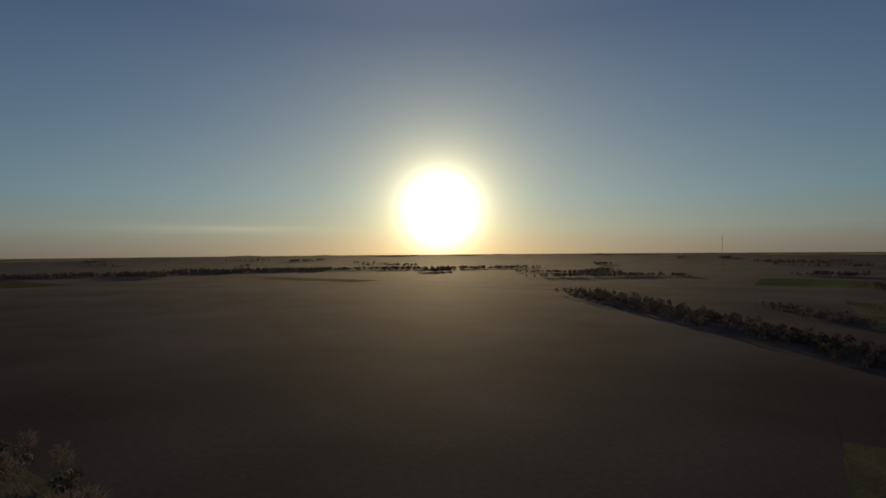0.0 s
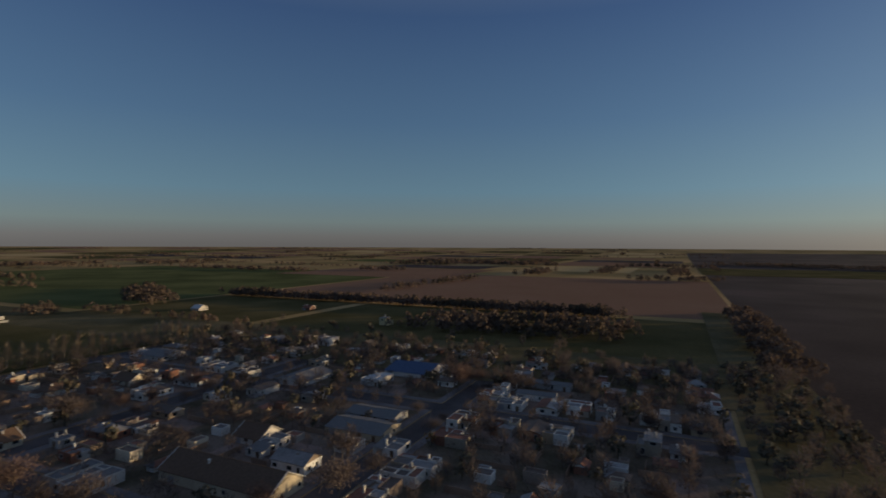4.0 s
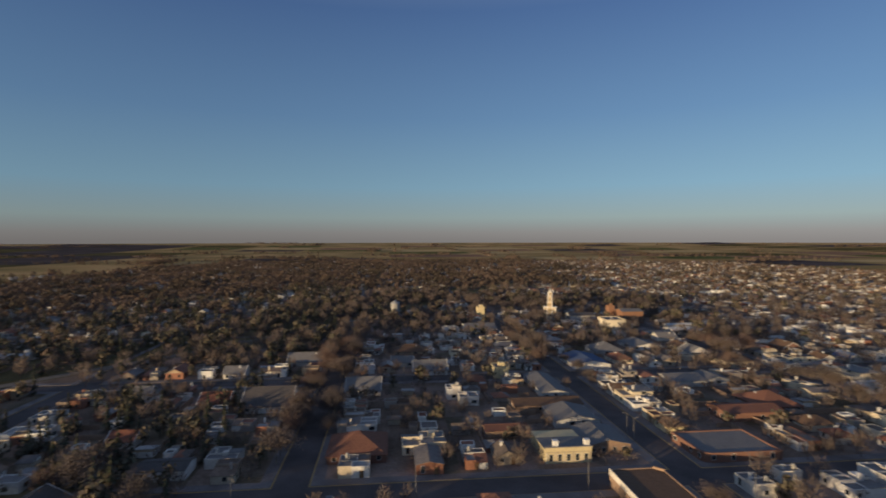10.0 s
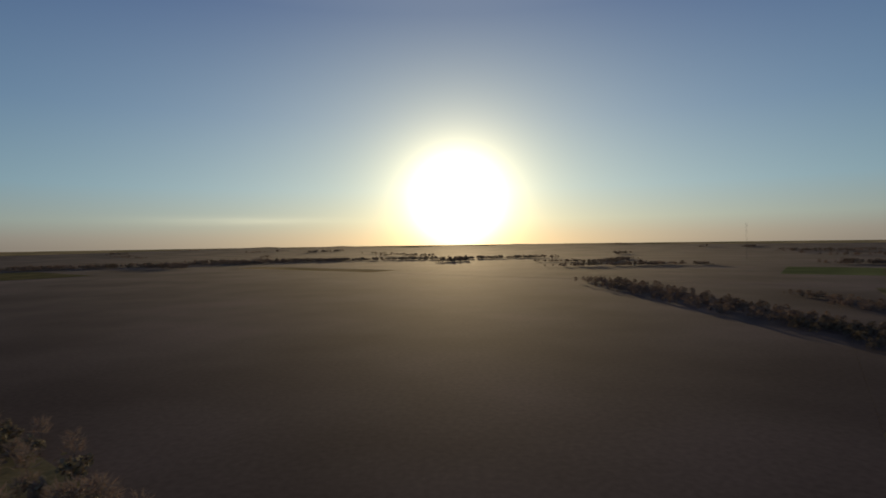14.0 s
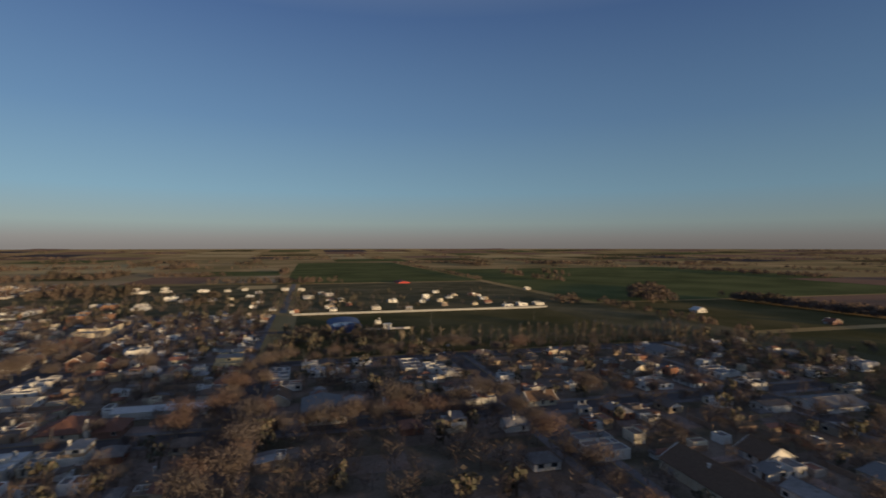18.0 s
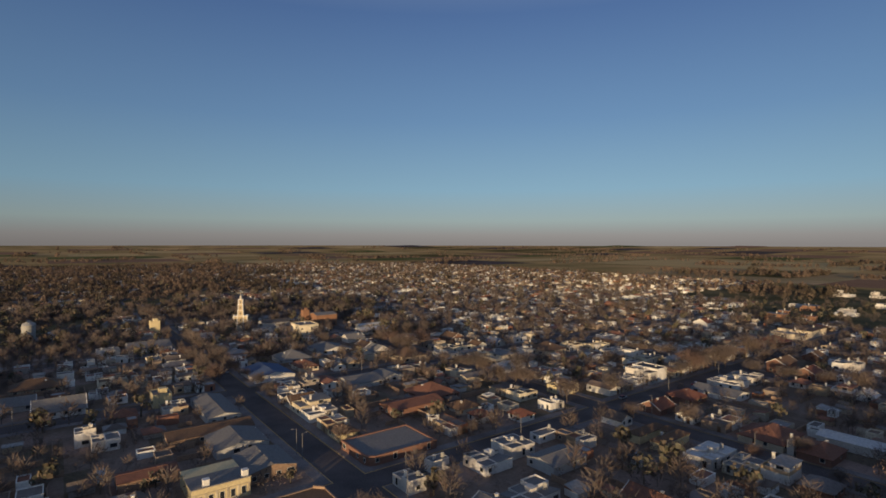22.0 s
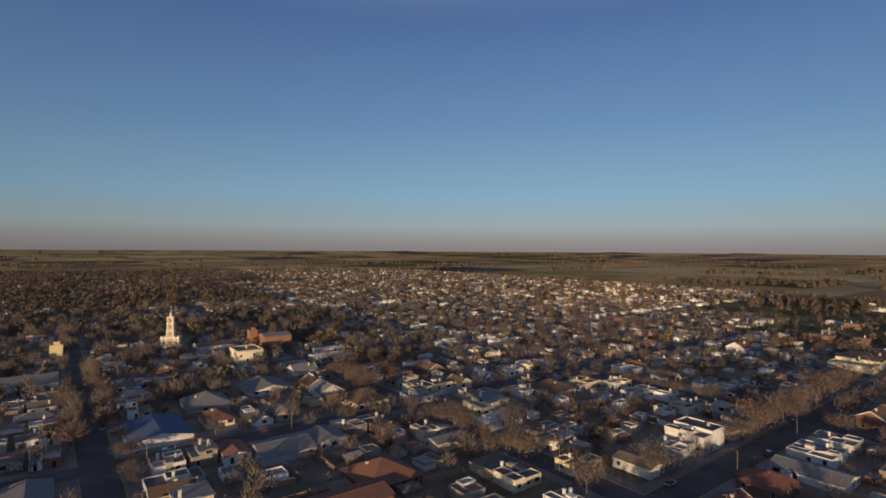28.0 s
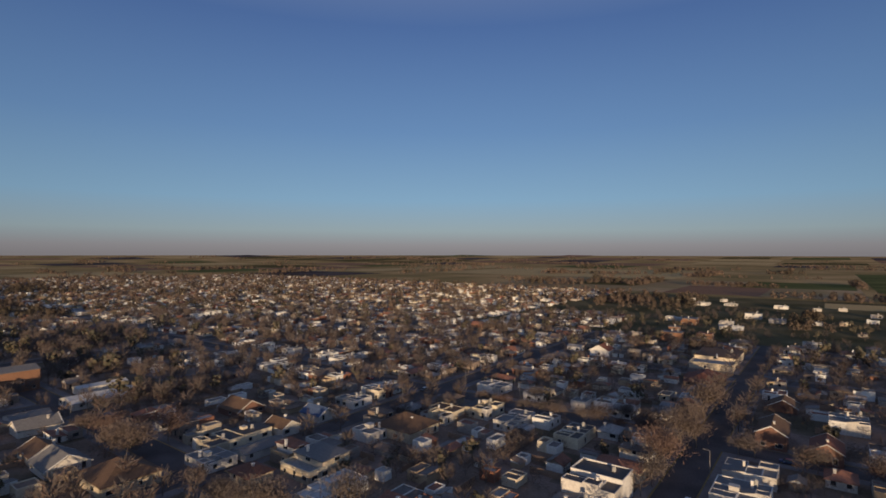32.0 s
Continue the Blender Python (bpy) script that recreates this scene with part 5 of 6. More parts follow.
def far_house(a, b, w, d, h, turn, panes=False):
    ca, sa = math.cos(radians(GRID + turn)), math.sin(radians(GRID + turn))
    o = at(a, b)
    q = Shape()
    kind = rng.random()
    if kind < 0.64:
        for n, (x0, x1, y0, y1) in enumerate(cells(w, d)):
            z, r, rim = h * rng.uniform(0.8, 1.12), rng.random(), rng.choice((0.15, 0.25, 0.35, 0.5))
            if r < 0.1 and n:
                continue
            k, x, y = len(q.v), (x1 - x0) / 2, (y1 - y0) / 2
            if r > 0.8:
                for mi, g in enumerate(lean_to(x0, x1, y0, y1, z)):
                    k = len(q.v)
                    q.v, q.f, q.m = q.v + g.v, q.f + [tuple(k + e for e in f) for f in g.f], q.m + [mi] * len(g.f)
            else:
                q.rings([(x, y, 0), (x, y, z + rim), (x - 0.22, y - 0.22, z + rim), (x - 0.22, y - 0.22, z)], cap=1)
                q.v[k:] = [(u + (x0 + x1) / 2, v + (y0 + y1) / 2, e) for u, v, e in q.v[k:]]
    elif kind < 0.76:
        q.box(-w / 2, w / 2, -d / 2, d / 2, 0, h - 0.6, 0)
        g = roof_hip(w, d, h - 0.6, min(w, d) * 0.2)
        n = len(q.v)
        q.v, q.f, q.m = q.v + g.v, q.f + [tuple(n + i for i in f) for f in g.f], q.m + [1] * len(g.f)
    else:
        rise = min(w, d) * (0.1 if kind < 0.86 else 0.24)
        W, D = max(w, d), min(w, d)
        q = walls_gable(W, D, h - 0.6, rise)
        g = roof_gable(W, D, h - 0.6, rise)
        n = len(q.v)
        q.v, q.f, q.m = q.v + g.v, q.f + [tuple(n + i for i in f) for f in g.f], q.m + [1] * len(g.f)
        if W > w:
            q.v = [(-y, x, z) for x, y, z in q.v]
    if panes:
        for cx, cy, t, length in faces(w, d):
            c, sn = math.cos(radians(t)), math.sin(radians(t))
            for k in range(int(length / 4)):
                off = (k + 0.5 + rng.uniform(-0.2, 0.2)) / int(length / 4) * length - length / 2
                hw, z0, z1 = rng.choice(((0.6, 1.0, 2.2), (0.5, 0.15, 2.2), (0.9, 1.0, 2.2)))
                pts = [(cx + (off + e) * c - 0.03 * sn, cy + (off + e) * sn + 0.03 * c, z) for e, z in ((hw, z0), (-hw, z0), (-hw, z1), (hw, z1))]
                q.face(pts, 2)
        if rng.random() < 0.85:
            x, y = rng.uniform(-0.3, 0.3) * w, rng.uniform(-0.3, 0.3) * d
            q.box(x - 0.35, x + 0.35, y - 0.3, y + 0.3, h - 0.6, h + 1.5, 0)
    n = len(FAR.v)
    FAR.v += [(o.x + x * ca - y * sa, o.y + x * sa + y * ca, z) for x, y, z in q.v]
    FAR.f += [tuple(n + i for i in f) for f in q.f]
    FAR.m += q.m


WOODED = {(-1, 1)}
# groves among the houses: middle, half widths, number of trees
GROVES = ((-255, -545, 50, 48, 130), (-145, -545, 52, 48, 130), (0, -415, 62, 52, 190), (-15, -590, 70, 45, 140), (-222, -425, 30, 26, 50), (-235, -345, 34, 16, 40), (60, -520, 50, 60, 110), (-128, -326, 14, 10, 12), (95, -330, 70, 50, 120))


def in_grove(a, b):
    return any(abs(a - c) < e and abs(b - d) < f for c, d, e, f, n in GROVES)


SINGLE = 135           # ordinary houses that stay things of their own, nearest first
for dist, i, j, ca, cb in BLOCKS:
    fill = 0.68 if dist < 330 else 0.85 if dist < 900 else 0.75
    if cb > 20:
        fill = 0.42
    if cb < -380 and ca > -330 or ca > 31:
        fill = 0.46 if ca < 31 else 0.42
    if (i, j) == (-1, 0):
        fill = 0.5
    if (i, j) in ((-3, 0), (-4, 0)):
        fill = 0.5
    if (i, j) in WOODED:
        fill = 0.22
    for side in range(4):
        u = -49.0
        while u < 45:
            ob, kind, w, d = rng.choice(PROTO)
            if rng.random() > fill or side > 1 and abs(u) > 36:
                u += w
                continue
            if side > 1:
                u = max(u, -35)
            mid = u + w / 2
            back = 49 - rng.choice((0, 0, 0.5, 2, 4)) - d / 2
            da, db = (w, d) if side < 2 else (d, w)
            a, b = (ca + mid, cb + (back if side == 0 else -back)) if side < 2 else (ca + (back if side == 2 else -back), cb + mid)
            turn = (180, 0, 90, -90)[side]
            if mid + w / 2 > 49 or not free(a, b, da, db, 0.3):
                u += 3
                continue
            u += w + rng.choice((0.1, 0.3, 0.5, 1.5, 3.0))
            p = at(a, b)
            if rail_gap(p.x, p.y) < 46 or in_grove(a, b) and rng.random() < 0.85:
                continue
            FOOT.append((a - da / 2, a + da / 2, b - db / 2, b + db / 2))
            if SINGLE > 0 and math.hypot(p.x, p.y + 60) < 330:
                SINGLE -= 1
                copy_thing(ob, spot(a, b, 0, turn))
            else:
                far_house(a, b, w, d, rng.uniform(2.8, 3.9), turn, dist < 650)
    # sheds and back houses in the yards
    for k in range((22 if cb > 20 else 52 if dist < 330 else 40 if dist < 450 else 44 if dist < 700 else 14) if (i, j) != (-1, 0) else 24):
        a, b = ca + rng.uniform(-36, 36), cb + rng.uniform(-36, 36)
        w, d = rng.uniform(3, 7.5), rng.uniform(3, 7.5)
        p = at(a, b)
        if rail_gap(p.x, p.y) < 46 or in_grove(a, b):
            continue
        if free(a, b, w, d, 0.5) and (i, j) not in WOODED:
            FOOT.append((a - w / 2, a + w / 2, b - d / 2, b + d / 2))
            far_house(a, b, w, d, rng.uniform(2.4, 3.2), rng.choice((0, 180)))
# yard walls between the lots
WALLS = Shape()
for dist, i, j, ca, cb in BLOCKS:
    if dist > 620 or (i, j) in WOODED:
        continue
    for side in range(4):
        for k in range(9):
            u = -44 + k * 11 + rng.uniform(-2, 2)
            lo, hi, h = rng.uniform(26, 32), rng.uniform(8, 18), rng.uniform(1.7, 2.3)
            for q in range(3):
                v0, v1 = lo + (hi - lo) * q / 3, lo + (hi - lo) * (q + 1) / 3
                sg = 1 if side % 2 else -1
                va, vb = sorted((sg * v0, sg * v1))
                x0, x1, y0, y1 = (u - 0.1, u + 0.1, va, vb) if side < 2 else (va, vb, u - 0.1, u + 0.1)
                if abs((x0 + x1) / 2) > abs((y0 + y1) / 2) if side < 2 else abs((y0 + y1) / 2) > abs((x0 + x1) / 2):
                    continue
                if not free(ca + (x0 + x1) / 2, cb + (y0 + y1) / 2, x1 - x0, y1 - y0, 0.05):
                    continue
                n = len(WALLS.v)
                WALLS.box(x0, x1, y0, y1, 0, h)
                WALLS.v[n:] = [tuple(at(ca + x, cb + y, z)) for x, y, z in WALLS.v[n:]]
solid("yard_walls", WALLS, "w_brown", "low weathered walls between the yards", "walls", kind="stuff")
# new plots past the sports ground
for k in range(36):
    a, b = rng.gauss(-640, 70), rng.choice((-60, 30, 110, 215)) + rng.gauss(0, 26)
    if a > -548:
        continue
    if free(a, b, 9, 9, 4):
        FOOT.append((a - 5, a + 5, b - 5, b + 5))
        far_house(a, b, rng.uniform(6, 11), rng.uniform(6, 10), rng.uniform(2.6, 3.5), rng.choice((0, 180)), True)
# the far quarter beyond the railway ground
for k in range(330):
    x, y = rng.uniform(360, 1250), rng.uniform(-420, 330)
    a, b = x * UA.x + y * UA.y, x * UB.x + y * UB.y
    if math.hypot(x, y) > 1250 or in_town(a, b) or y > 50 + (x - 360) * 0.25 - rng.uniform(0, 110):
        continue
    far_house(a, b, rng.uniform(8, 14), rng.uniform(7, 11), rng.uniform(3.2, 5), rng.choice((0, 90)) - 49)
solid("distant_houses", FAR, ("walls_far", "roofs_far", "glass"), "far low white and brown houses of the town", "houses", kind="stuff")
for ob, *_ in PROTO:
    for o in list(ob.children_recursive) + [ob]:
        bpy.data.objects.remove(o)

# ---- trees ----
def grow(s, p, d, length, r, level, r_, tips):
    """Tapered limbs, forking; tips collects where twigs start."""
    q = p + d * length
    s.tube(p, q, r, r * 0.6, 6 if level == 0 else 4 if level == 1 else 3)
    if level >= 3:
        tips.append((q, d))
        return
    for k in range(3 if level else 4):
        side = Vector((r_.uniform(-1, 1), r_.uniform(-1, 1), r_.uniform(-0.2, 0.7)))
        grow(s, q if k else p + d * length * 0.8, (d * 0.8 + side * 0.75).normalized(), length * r_.uniform(0.55, 0.8), r * 0.55, level + 1, r_, tips)


def bare_tree(seed, h, spread=1.0, twig="twig", bark="bark", label="bare leafless tree with a fine reddish brown crown"):
    r_ = random.Random(seed)
    root = thing("tree", label, "tree", "trees of the town")
    s, tips = Shape(), []
    grow(s, Vector((0, 0, 0)), Vector((r_.uniform(-0.05, 0.05), r_.uniform(-0.05, 0.05), 1)).normalized(), h * 0.3, h * 0.016, 0, r_, tips)
    s.v = [(x * spread, y * spread, z) for x, y, z in s.v]
    part("trunk", s, bark, root)
    c = Shape()
    for q, d in tips:
        for k in range(56):
            e = (d + Vector((r_.uniform(-1, 1), r_.uniform(-1, 1), r_.uniform(-0.5, 0.9)))).normalized()
            b = q + Vector((r_.gauss(0, 1.35), r_.gauss(0, 1.35), r_.gauss(-0.3, 1.0))) * h * 0.1
            w = e.orthogonal()
            w = (w * math.cos(k) + e.cross(w) * math.sin(k)).normalized() * (h * r_.uniform(0.005, 0.009))
            c.face([b - w, b + w, b + e * h * r_.uniform(0.04, 0.09)])
    c.v = [(x * spread, y * spread, z) for x, y, z in c.v]
    part("crown", c, twig, root)
    root.matrix_world = Matrix.Translation((0, 0, -400))
    return root


def leafy_tree(seed, h, wide, mat="leaf", label="dense dark evergreen tree with an uneven crown", name="tree"):
    r_ = random.Random(seed)
    root = thing(name, label, "tree", "trees of the town")
    s = Shape().tube((0, 0, 0), (0, 0, h * 0.4), h * 0.03, h * 0.02, 6)
    c = Shape()
    for k in range(r_.randint(17, 21)):
        w = r_.uniform(0, 6.28)
        rad = wide * r_.uniform(0.05, 0.7)
        o = Vector((rad * math.cos(w), rad * math.sin(w), h * r_.uniform(0.35, 0.86)))
        s.tube((0, 0, h * 0.3), o, h * 0.012, h * 0.005, 4)
        size = wide * r_.uniform(0.32, 0.5)
        for q in range(72):
            v = Vector((r_.gauss(0, 1), r_.gauss(0, 1), r_.gauss(0, 0.8))).normalized() * size * r_.uniform(0.6, 1.05)
            n = (v.normalized() + Vector((r_.uniform(-0.6, 0.6), r_.uniform(-0.6, 0.6), r_.uniform(-0.2, 0.8)))).normalized()
            t = n.orthogonal().normalized()
            b = n.cross(t)
            l = size * r_.uniform(0.09, 0.17)
            p = o + v
            c.face([p - t * l, p + b * l * 0.7, p + t * l, p - b * l * 0.7])
    part("trunk", s, "bark", root)
    part("crown", c, mat, root)
    root.matrix_world = Matrix.Translation((0, 0, -400))
    return root


def conifer(seed, h, wide):
    r_ = random.Random(seed)
    root = thing("conifer", "tall dark pointed conifer at the wood's edge", "tree", "conifers of the wood")
    part("trunk", Shape().tube((0, 0, 0), (0, 0, h * 0.95), h * 0.02, h * 0.004, 6), "bark", root)
    c = Shape()
    for k in range(380):
        f = r_.random() ** 0.8
        z = h * (0.08 + 0.92 * f)
        w = r_.uniform(0, 6.28)
        rad = wide * (1 - f) ** 0.8 * r_.uniform(0.45, 1.05) + 0.1
        d = Vector((math.cos(w), math.sin(w), -0.25))
        t = Vector((-math.sin(w), math.cos(w), 0))
        p = Vector((0, 0, z)) + d * rad * 0.45
        l = 0.3 + 0.55 * rad
        c.face([p - t * l * 0.45, p + d * l, p + t * l * 0.45, p - d * l * 0.3 + Vector((0, 0, 0.25))])
    part("crown", c, "needle", root)
    root.matrix_world = Matrix.Translation((0, 0, -400))
    return root


BARE = [bare_tree(31 + k, h, sp) for k, (h, sp) in enumerate(((9, 1.1), (11, 1.0), (13, 1.15), (8, 1.3)))]
POPLAR = [bare_tree(51 + k, h, 0.42, "pale_bark", "pale_bark", "tall slender bare poplar in a row") for k, h in enumerate((17, 20))]
LEAFY = [leafy_tree(61 + k, h, w) for k, (h, w) in enumerate(((7, 3.2), (9, 4.2), (6, 3.6), (11, 3.8)))]
GOLD = [leafy_tree(71 + k, h, w, "golden", "broad tree with yellowed olive leaves") for k, (h, w) in enumerate(((7, 3.5), (9, 4.5)))]
CONIFER = [conifer(81 + k, h, w) for k, (h, w) in enumerate(((15, 3.2), (18, 3.6), (12, 3.0)))]
TREES = random.Random(99)
planted = [0]


FARTWIG, FARLEAF, FARPOPLAR, FARCONE = Shape(), Shape(), Shape(), Shape()


def far_tree(a, b, h, kind):
    """A lighter tree for the joined ones."""
    o = at(a, b)
    r_ = TREES
    if kind == "cone":
        FARCONE.tube((o.x, o.y, 0), (o.x, o.y, h * 0.9), h * 0.02, h * 0.004, 3)
        for k in range(70):
            f, w = r_.random() ** 0.8, r_.uniform(0, 6.28)
            rad = h * 0.22 * (1 - f) ** 0.8 * r_.uniform(0.5, 1.05) + 0.1
            d, t = Vector((math.cos(w), math.sin(w), -0.3)), Vector((-math.sin(w), math.cos(w), 0))
            p = Vector((o.x, o.y, h * (0.08 + 0.92 * f))) + d * rad * 0.4
            l = 0.4 + 0.65 * rad
            FARCONE.face([p - t * l * 0.5, p + d * l, p + t * l * 0.5, p - d * l * 0.3 + Vector((0, 0, 0.3))])
    elif kind != "leafy":
        slim = 0.36 if kind == "poplar" else 1.0
        FARBARE = FARPOPLAR if kind == "poplar" else FARTWIG
        FARBARE.tube((o.x, o.y, 0), (o.x, o.y, h * (0.8 if kind == "poplar" else 0.4)), h * 0.02, h * 0.009, 3)
        for k in range(100):
            w, f = r_.uniform(0, 6.28), r_.random()
            rad = h * 0.36 * math.sqrt(f) * r_.uniform(0.5, 1.0) * slim
            z = h * r_.uniform(0.25, 0.95 - 0.25 * f)
            p = Vector((o.x + rad * math.cos(w) * 0.75, o.y + rad * math.sin(w) * 0.75, z * 0.85))
            e = Vector((slim * (math.cos(w) * 0.6 + r_.uniform(-0.5, 0.5)), slim * (math.sin(w) * 0.6 + r_.uniform(-0.5, 0.5)), r_.uniform(0.1, 1.2))).normalized()
            l = h * r_.uniform(0.15, 0.3)
            wd = e.orthogonal().normalized() * (0.014 * h * (0.6 + 0.4 * slim))
            FARBARE.face([p - wd, p + wd, p + e * l])
    else:
        FARLEAF.tube((o.x, o.y, 0), (o.x, o.y, h * 0.4), h * 0.03, h * 0.02, 4)
        for k in range(7):
            w = r_.uniform(0, 6.28)
            c = Vector((o.x + h * 0.28 * math.cos(w) * r_.random(), o.y + h * 0.28 * math.sin(w) * r_.random(), h * r_.uniform(0.35, 0.8)))
            size = h * r_.uniform(0.14, 0.24)
            for q in range(11):
                v = Vector((r_.gauss(0, 1), r_.gauss(0, 1), r_.gauss(0, 0.8))).normalized()
                n = (v + Vector((r_.uniform(-0.5, 0.5), r_.uniform(-0.5, 0.5), r_.uniform(-0.2, 0.7)))).normalized()
                t = n.orthogonal().normalized()
                u = n.cross(t)
                l = size * r_.uniform(0.32, 0.5)
                p = c + v * size * r_.uniform(0.7, 1.05)
                FARLEAF.face([p - t * l, p + u * l * 0.8, p + t * l, p - u * l * 0.8])


def plant(pool, a, b, lo=0.8, hi=1.25):
    s = TREES.uniform(lo, hi)
    p = at(a, b)
    if rail_gap(p.x + 32, p.y) < 11:
        return
    # open ground: the street crossing and the main street beside it
    if -97 < a < -40 and -150 < b < -127 or -92 < a < -74 and -205 < b < -150 and s < 1.0:
        return
    # high trees left out of these unseen yards so low sun reaches the store
    if -55 < a < 60 and -150 < b < -85 and s > 0.7:
        return
    # open ground along the dirt road by the railway
    if 284 < p.x < 332 and 12 < p.y < 172 and s > 0.4:
        return
    if s > 0.6 and TREES.random() < 0.85 and any(a0 - 5 < a < a1 + 7 and b0 - 5 < b < b1 + 7 for a0, a1, b0, b1 in PLACED):
        return
    if planted[0] < 330 and math.hypot(p.x, p.y + 90) < 300:
        copy_thing(TREES.choice(pool), spot(a, b, 0, TREES.uniform(0, 360), s))
        planted[0] += 1
    else:
        far_tree(a, b, (18 if pool is POPLAR else 15 if pool is CONIFER else 11) * s, "poplar" if pool is POPLAR else "bare" if pool is BARE else "cone" if pool is CONIFER else "leafy")


# rows along the streets
for a0, a1, b0, b1, step, pool, lo, hi in (
        (-470, -215, street_b(0) - 7, street_b(0) - 7, 12.5, BARE, 1.0, 1.45),      # the treed street
        (-470, -215, street_b(0) + 7, street_b(0) + 7, 34, BARE, 0.7, 1.1),
        (street_a(-1) - 7, street_a(-1) - 7, -20, 90, 8, BARE, 0.9, 1.3),
        (street_a(-1) + 7, street_a(-1) + 7, -20, 90, 8, BARE, 0.9, 1.3),
        (street_a(-1) + 7, street_a(-1) + 7, -365, -150, 12, BARE, 0.7, 1.1),
        (street_a(-2) + 7, street_a(-2) + 7, -365, 80, 16, BARE, 0.7, 1.1),
        (street_a(0) - 7, street_a(0) - 7, -370, -210, 19, BARE, 0.5, 0.8),
        (-330, -60, street_b(1) - 5, street_b(1) - 5, 9, BARE, 0.75, 1.15),
        (-330, -60, street_b(1) + 5, street_b(1) + 5, 9, BARE, 0.75, 1.15),
        (-190, -100, street_b(2) - 7, street_b(2) - 7, 14, BARE, 0.7, 1.0),
        (-95, -40, 248, 248, 6, BARE, 0.9, 1.3),
        (-350, -328, 66, 262, 7, POPLAR, 0.75, 1.1),
        (-340, -300, 268, 268, 8, POPLAR, 0.8, 1.1),
        (-395, -395, -10, 60, 7, BARE, 0.8, 1.2),
        (-362, -340, 60, 265, 8, BARE, 0.5, 0.85),
        (-330, -322, 20, 265, 7, BARE, 0.6, 1.0)):
    length = math.hypot(a1 - a0, b1 - b0)
    for k in range(int(length / step) + 1):
        f = k * step / max(length, 1)
        plant(pool, a0 + (a1 - a0) * f + TREES.uniform(-1, 1), b0 + (b1 - b0) * f + TREES.uniform(-1, 1), lo, hi)
for k in range(120):
    plant(BARE, street_a(1) + TREES.choice((-6, -4, 5, 7)), TREES.uniform(-520, -150), 0.7, 1.15)
for k in range(70):
    plant(BARE, TREES.uniform(-60, 120), street_b(0) + TREES.choice((-7, 6)), 0.7, 1.2)
for i in range(-4, 2):
    for sg in (-7, 7):
        b = -420.0
        while b < (255 if i > -3 else -30):
            b += TREES.uniform(9, 22)
            if abs((b - B0 + 58) % PITCH - 58) > 10 and not (i > 0 and b > -30):
                plant(BARE, street_a(i) + sg, b, 0.55, 1.1)
for j in range(-3, 4):
    for sg in (-7, 7):
        a = -540.0 if j < 1 else -325.0
        while a < 25:
            a += TREES.uniform(9, 22)
            if abs((a - A0 + 58) % PITCH - 58) > 10:
                plant(BARE, a, street_b(j) + sg, 0.55, 1.1)
# yard trees
for dist, i, j, ca, cb in BLOCKS:
    if dist > 620:
        break
    n = 74 if dist < 300 else 110
    if cb > 20:
        n = 90
    if ca > 31:
        n = 130
    if ca < -200 and cb < -150:
        n = 70
    if (i, j) in WOODED:
        n = 170
    if (i, j) == (-1, 0):
        n = 110
    for k in range(n * 3):
        if n <= 0:
            break
        a, b = ca + TREES.uniform(-50, 50), cb + TREES.uniform(-50, 50)
        if free(a, b, 0.8, 0.8, 0.2):
            plant(TREES.choice((BARE, BARE, LEAFY, LEAFY, CONIFER) if ca > 31 else (BARE,) * 6 + (LEAFY,) if cb > 20 and (i, j) not in WOODED else (BARE,) * 14 + (LEAFY, GOLD) if (i, j) not in WOODED else (BARE,) * 12 + (LEAFY,)), a, b, *((0.6, 1.1) if (i, j) in WOODED or (i, j) == (-1, 0) else (0.5, 1.05) if cb > 20 else (0.45, 0.95) if dist < 300 else (0.45, 1.1)))
            n -= 1
for k in range(150):
    a, b = TREES.uniform(-425, -325), TREES.gauss(20, 28)
    if free(a, b, 2, 2):
        plant(TREES.choice((BARE, BARE, BARE, LEAFY)), a, b, 0.6, 1.1)
for k in range(260):
    plant(TREES.choice((BARE, BARE, LEAFY)), TREES.uniform(-330, 62), TREES.gauss(300, 26), 0.5, 0.95)
# low shrubs and young trees that fill the yards
SHRUBS = Shape()
for dist, i, j, ca, cb in BLOCKS:
    if dist > 480:
        break
    for k in range(260 if dist < 330 else 110):
        a, b = ca + TREES.uniform(-48, 48), cb + TREES.uniform(-48, 48)
        if not free(a, b, 0.6, 0.6, 0.1):
            continue
        o, h = at(a, b, 0.1), TREES.uniform(1.2, 4.4)
        for q in range(34):
            u, f = TREES.uniform(0, 6.28), TREES.random()
            p = o + Vector((math.cos(u) * h * 0.5 * f, math.sin(u) * h * 0.5 * f, h * TREES.uniform(0.05, 0.85)))
            e = Vector((math.cos(u) + TREES.uniform(-0.7, 0.7), math.sin(u) + TREES.uniform(-0.7, 0.7), TREES.uniform(0.0, 1.3))).normalized()
            w = e.orthogonal().normalized() * (h * 0.035)
            SHRUBS.face([p - w, p + w, p + e * h * TREES.uniform(0.15, 0.3)])
solid("yard_shrubs", SHRUBS, "twig_far", "low brown shrubs and young trees in the yards", "shrubs", kind="stuff")
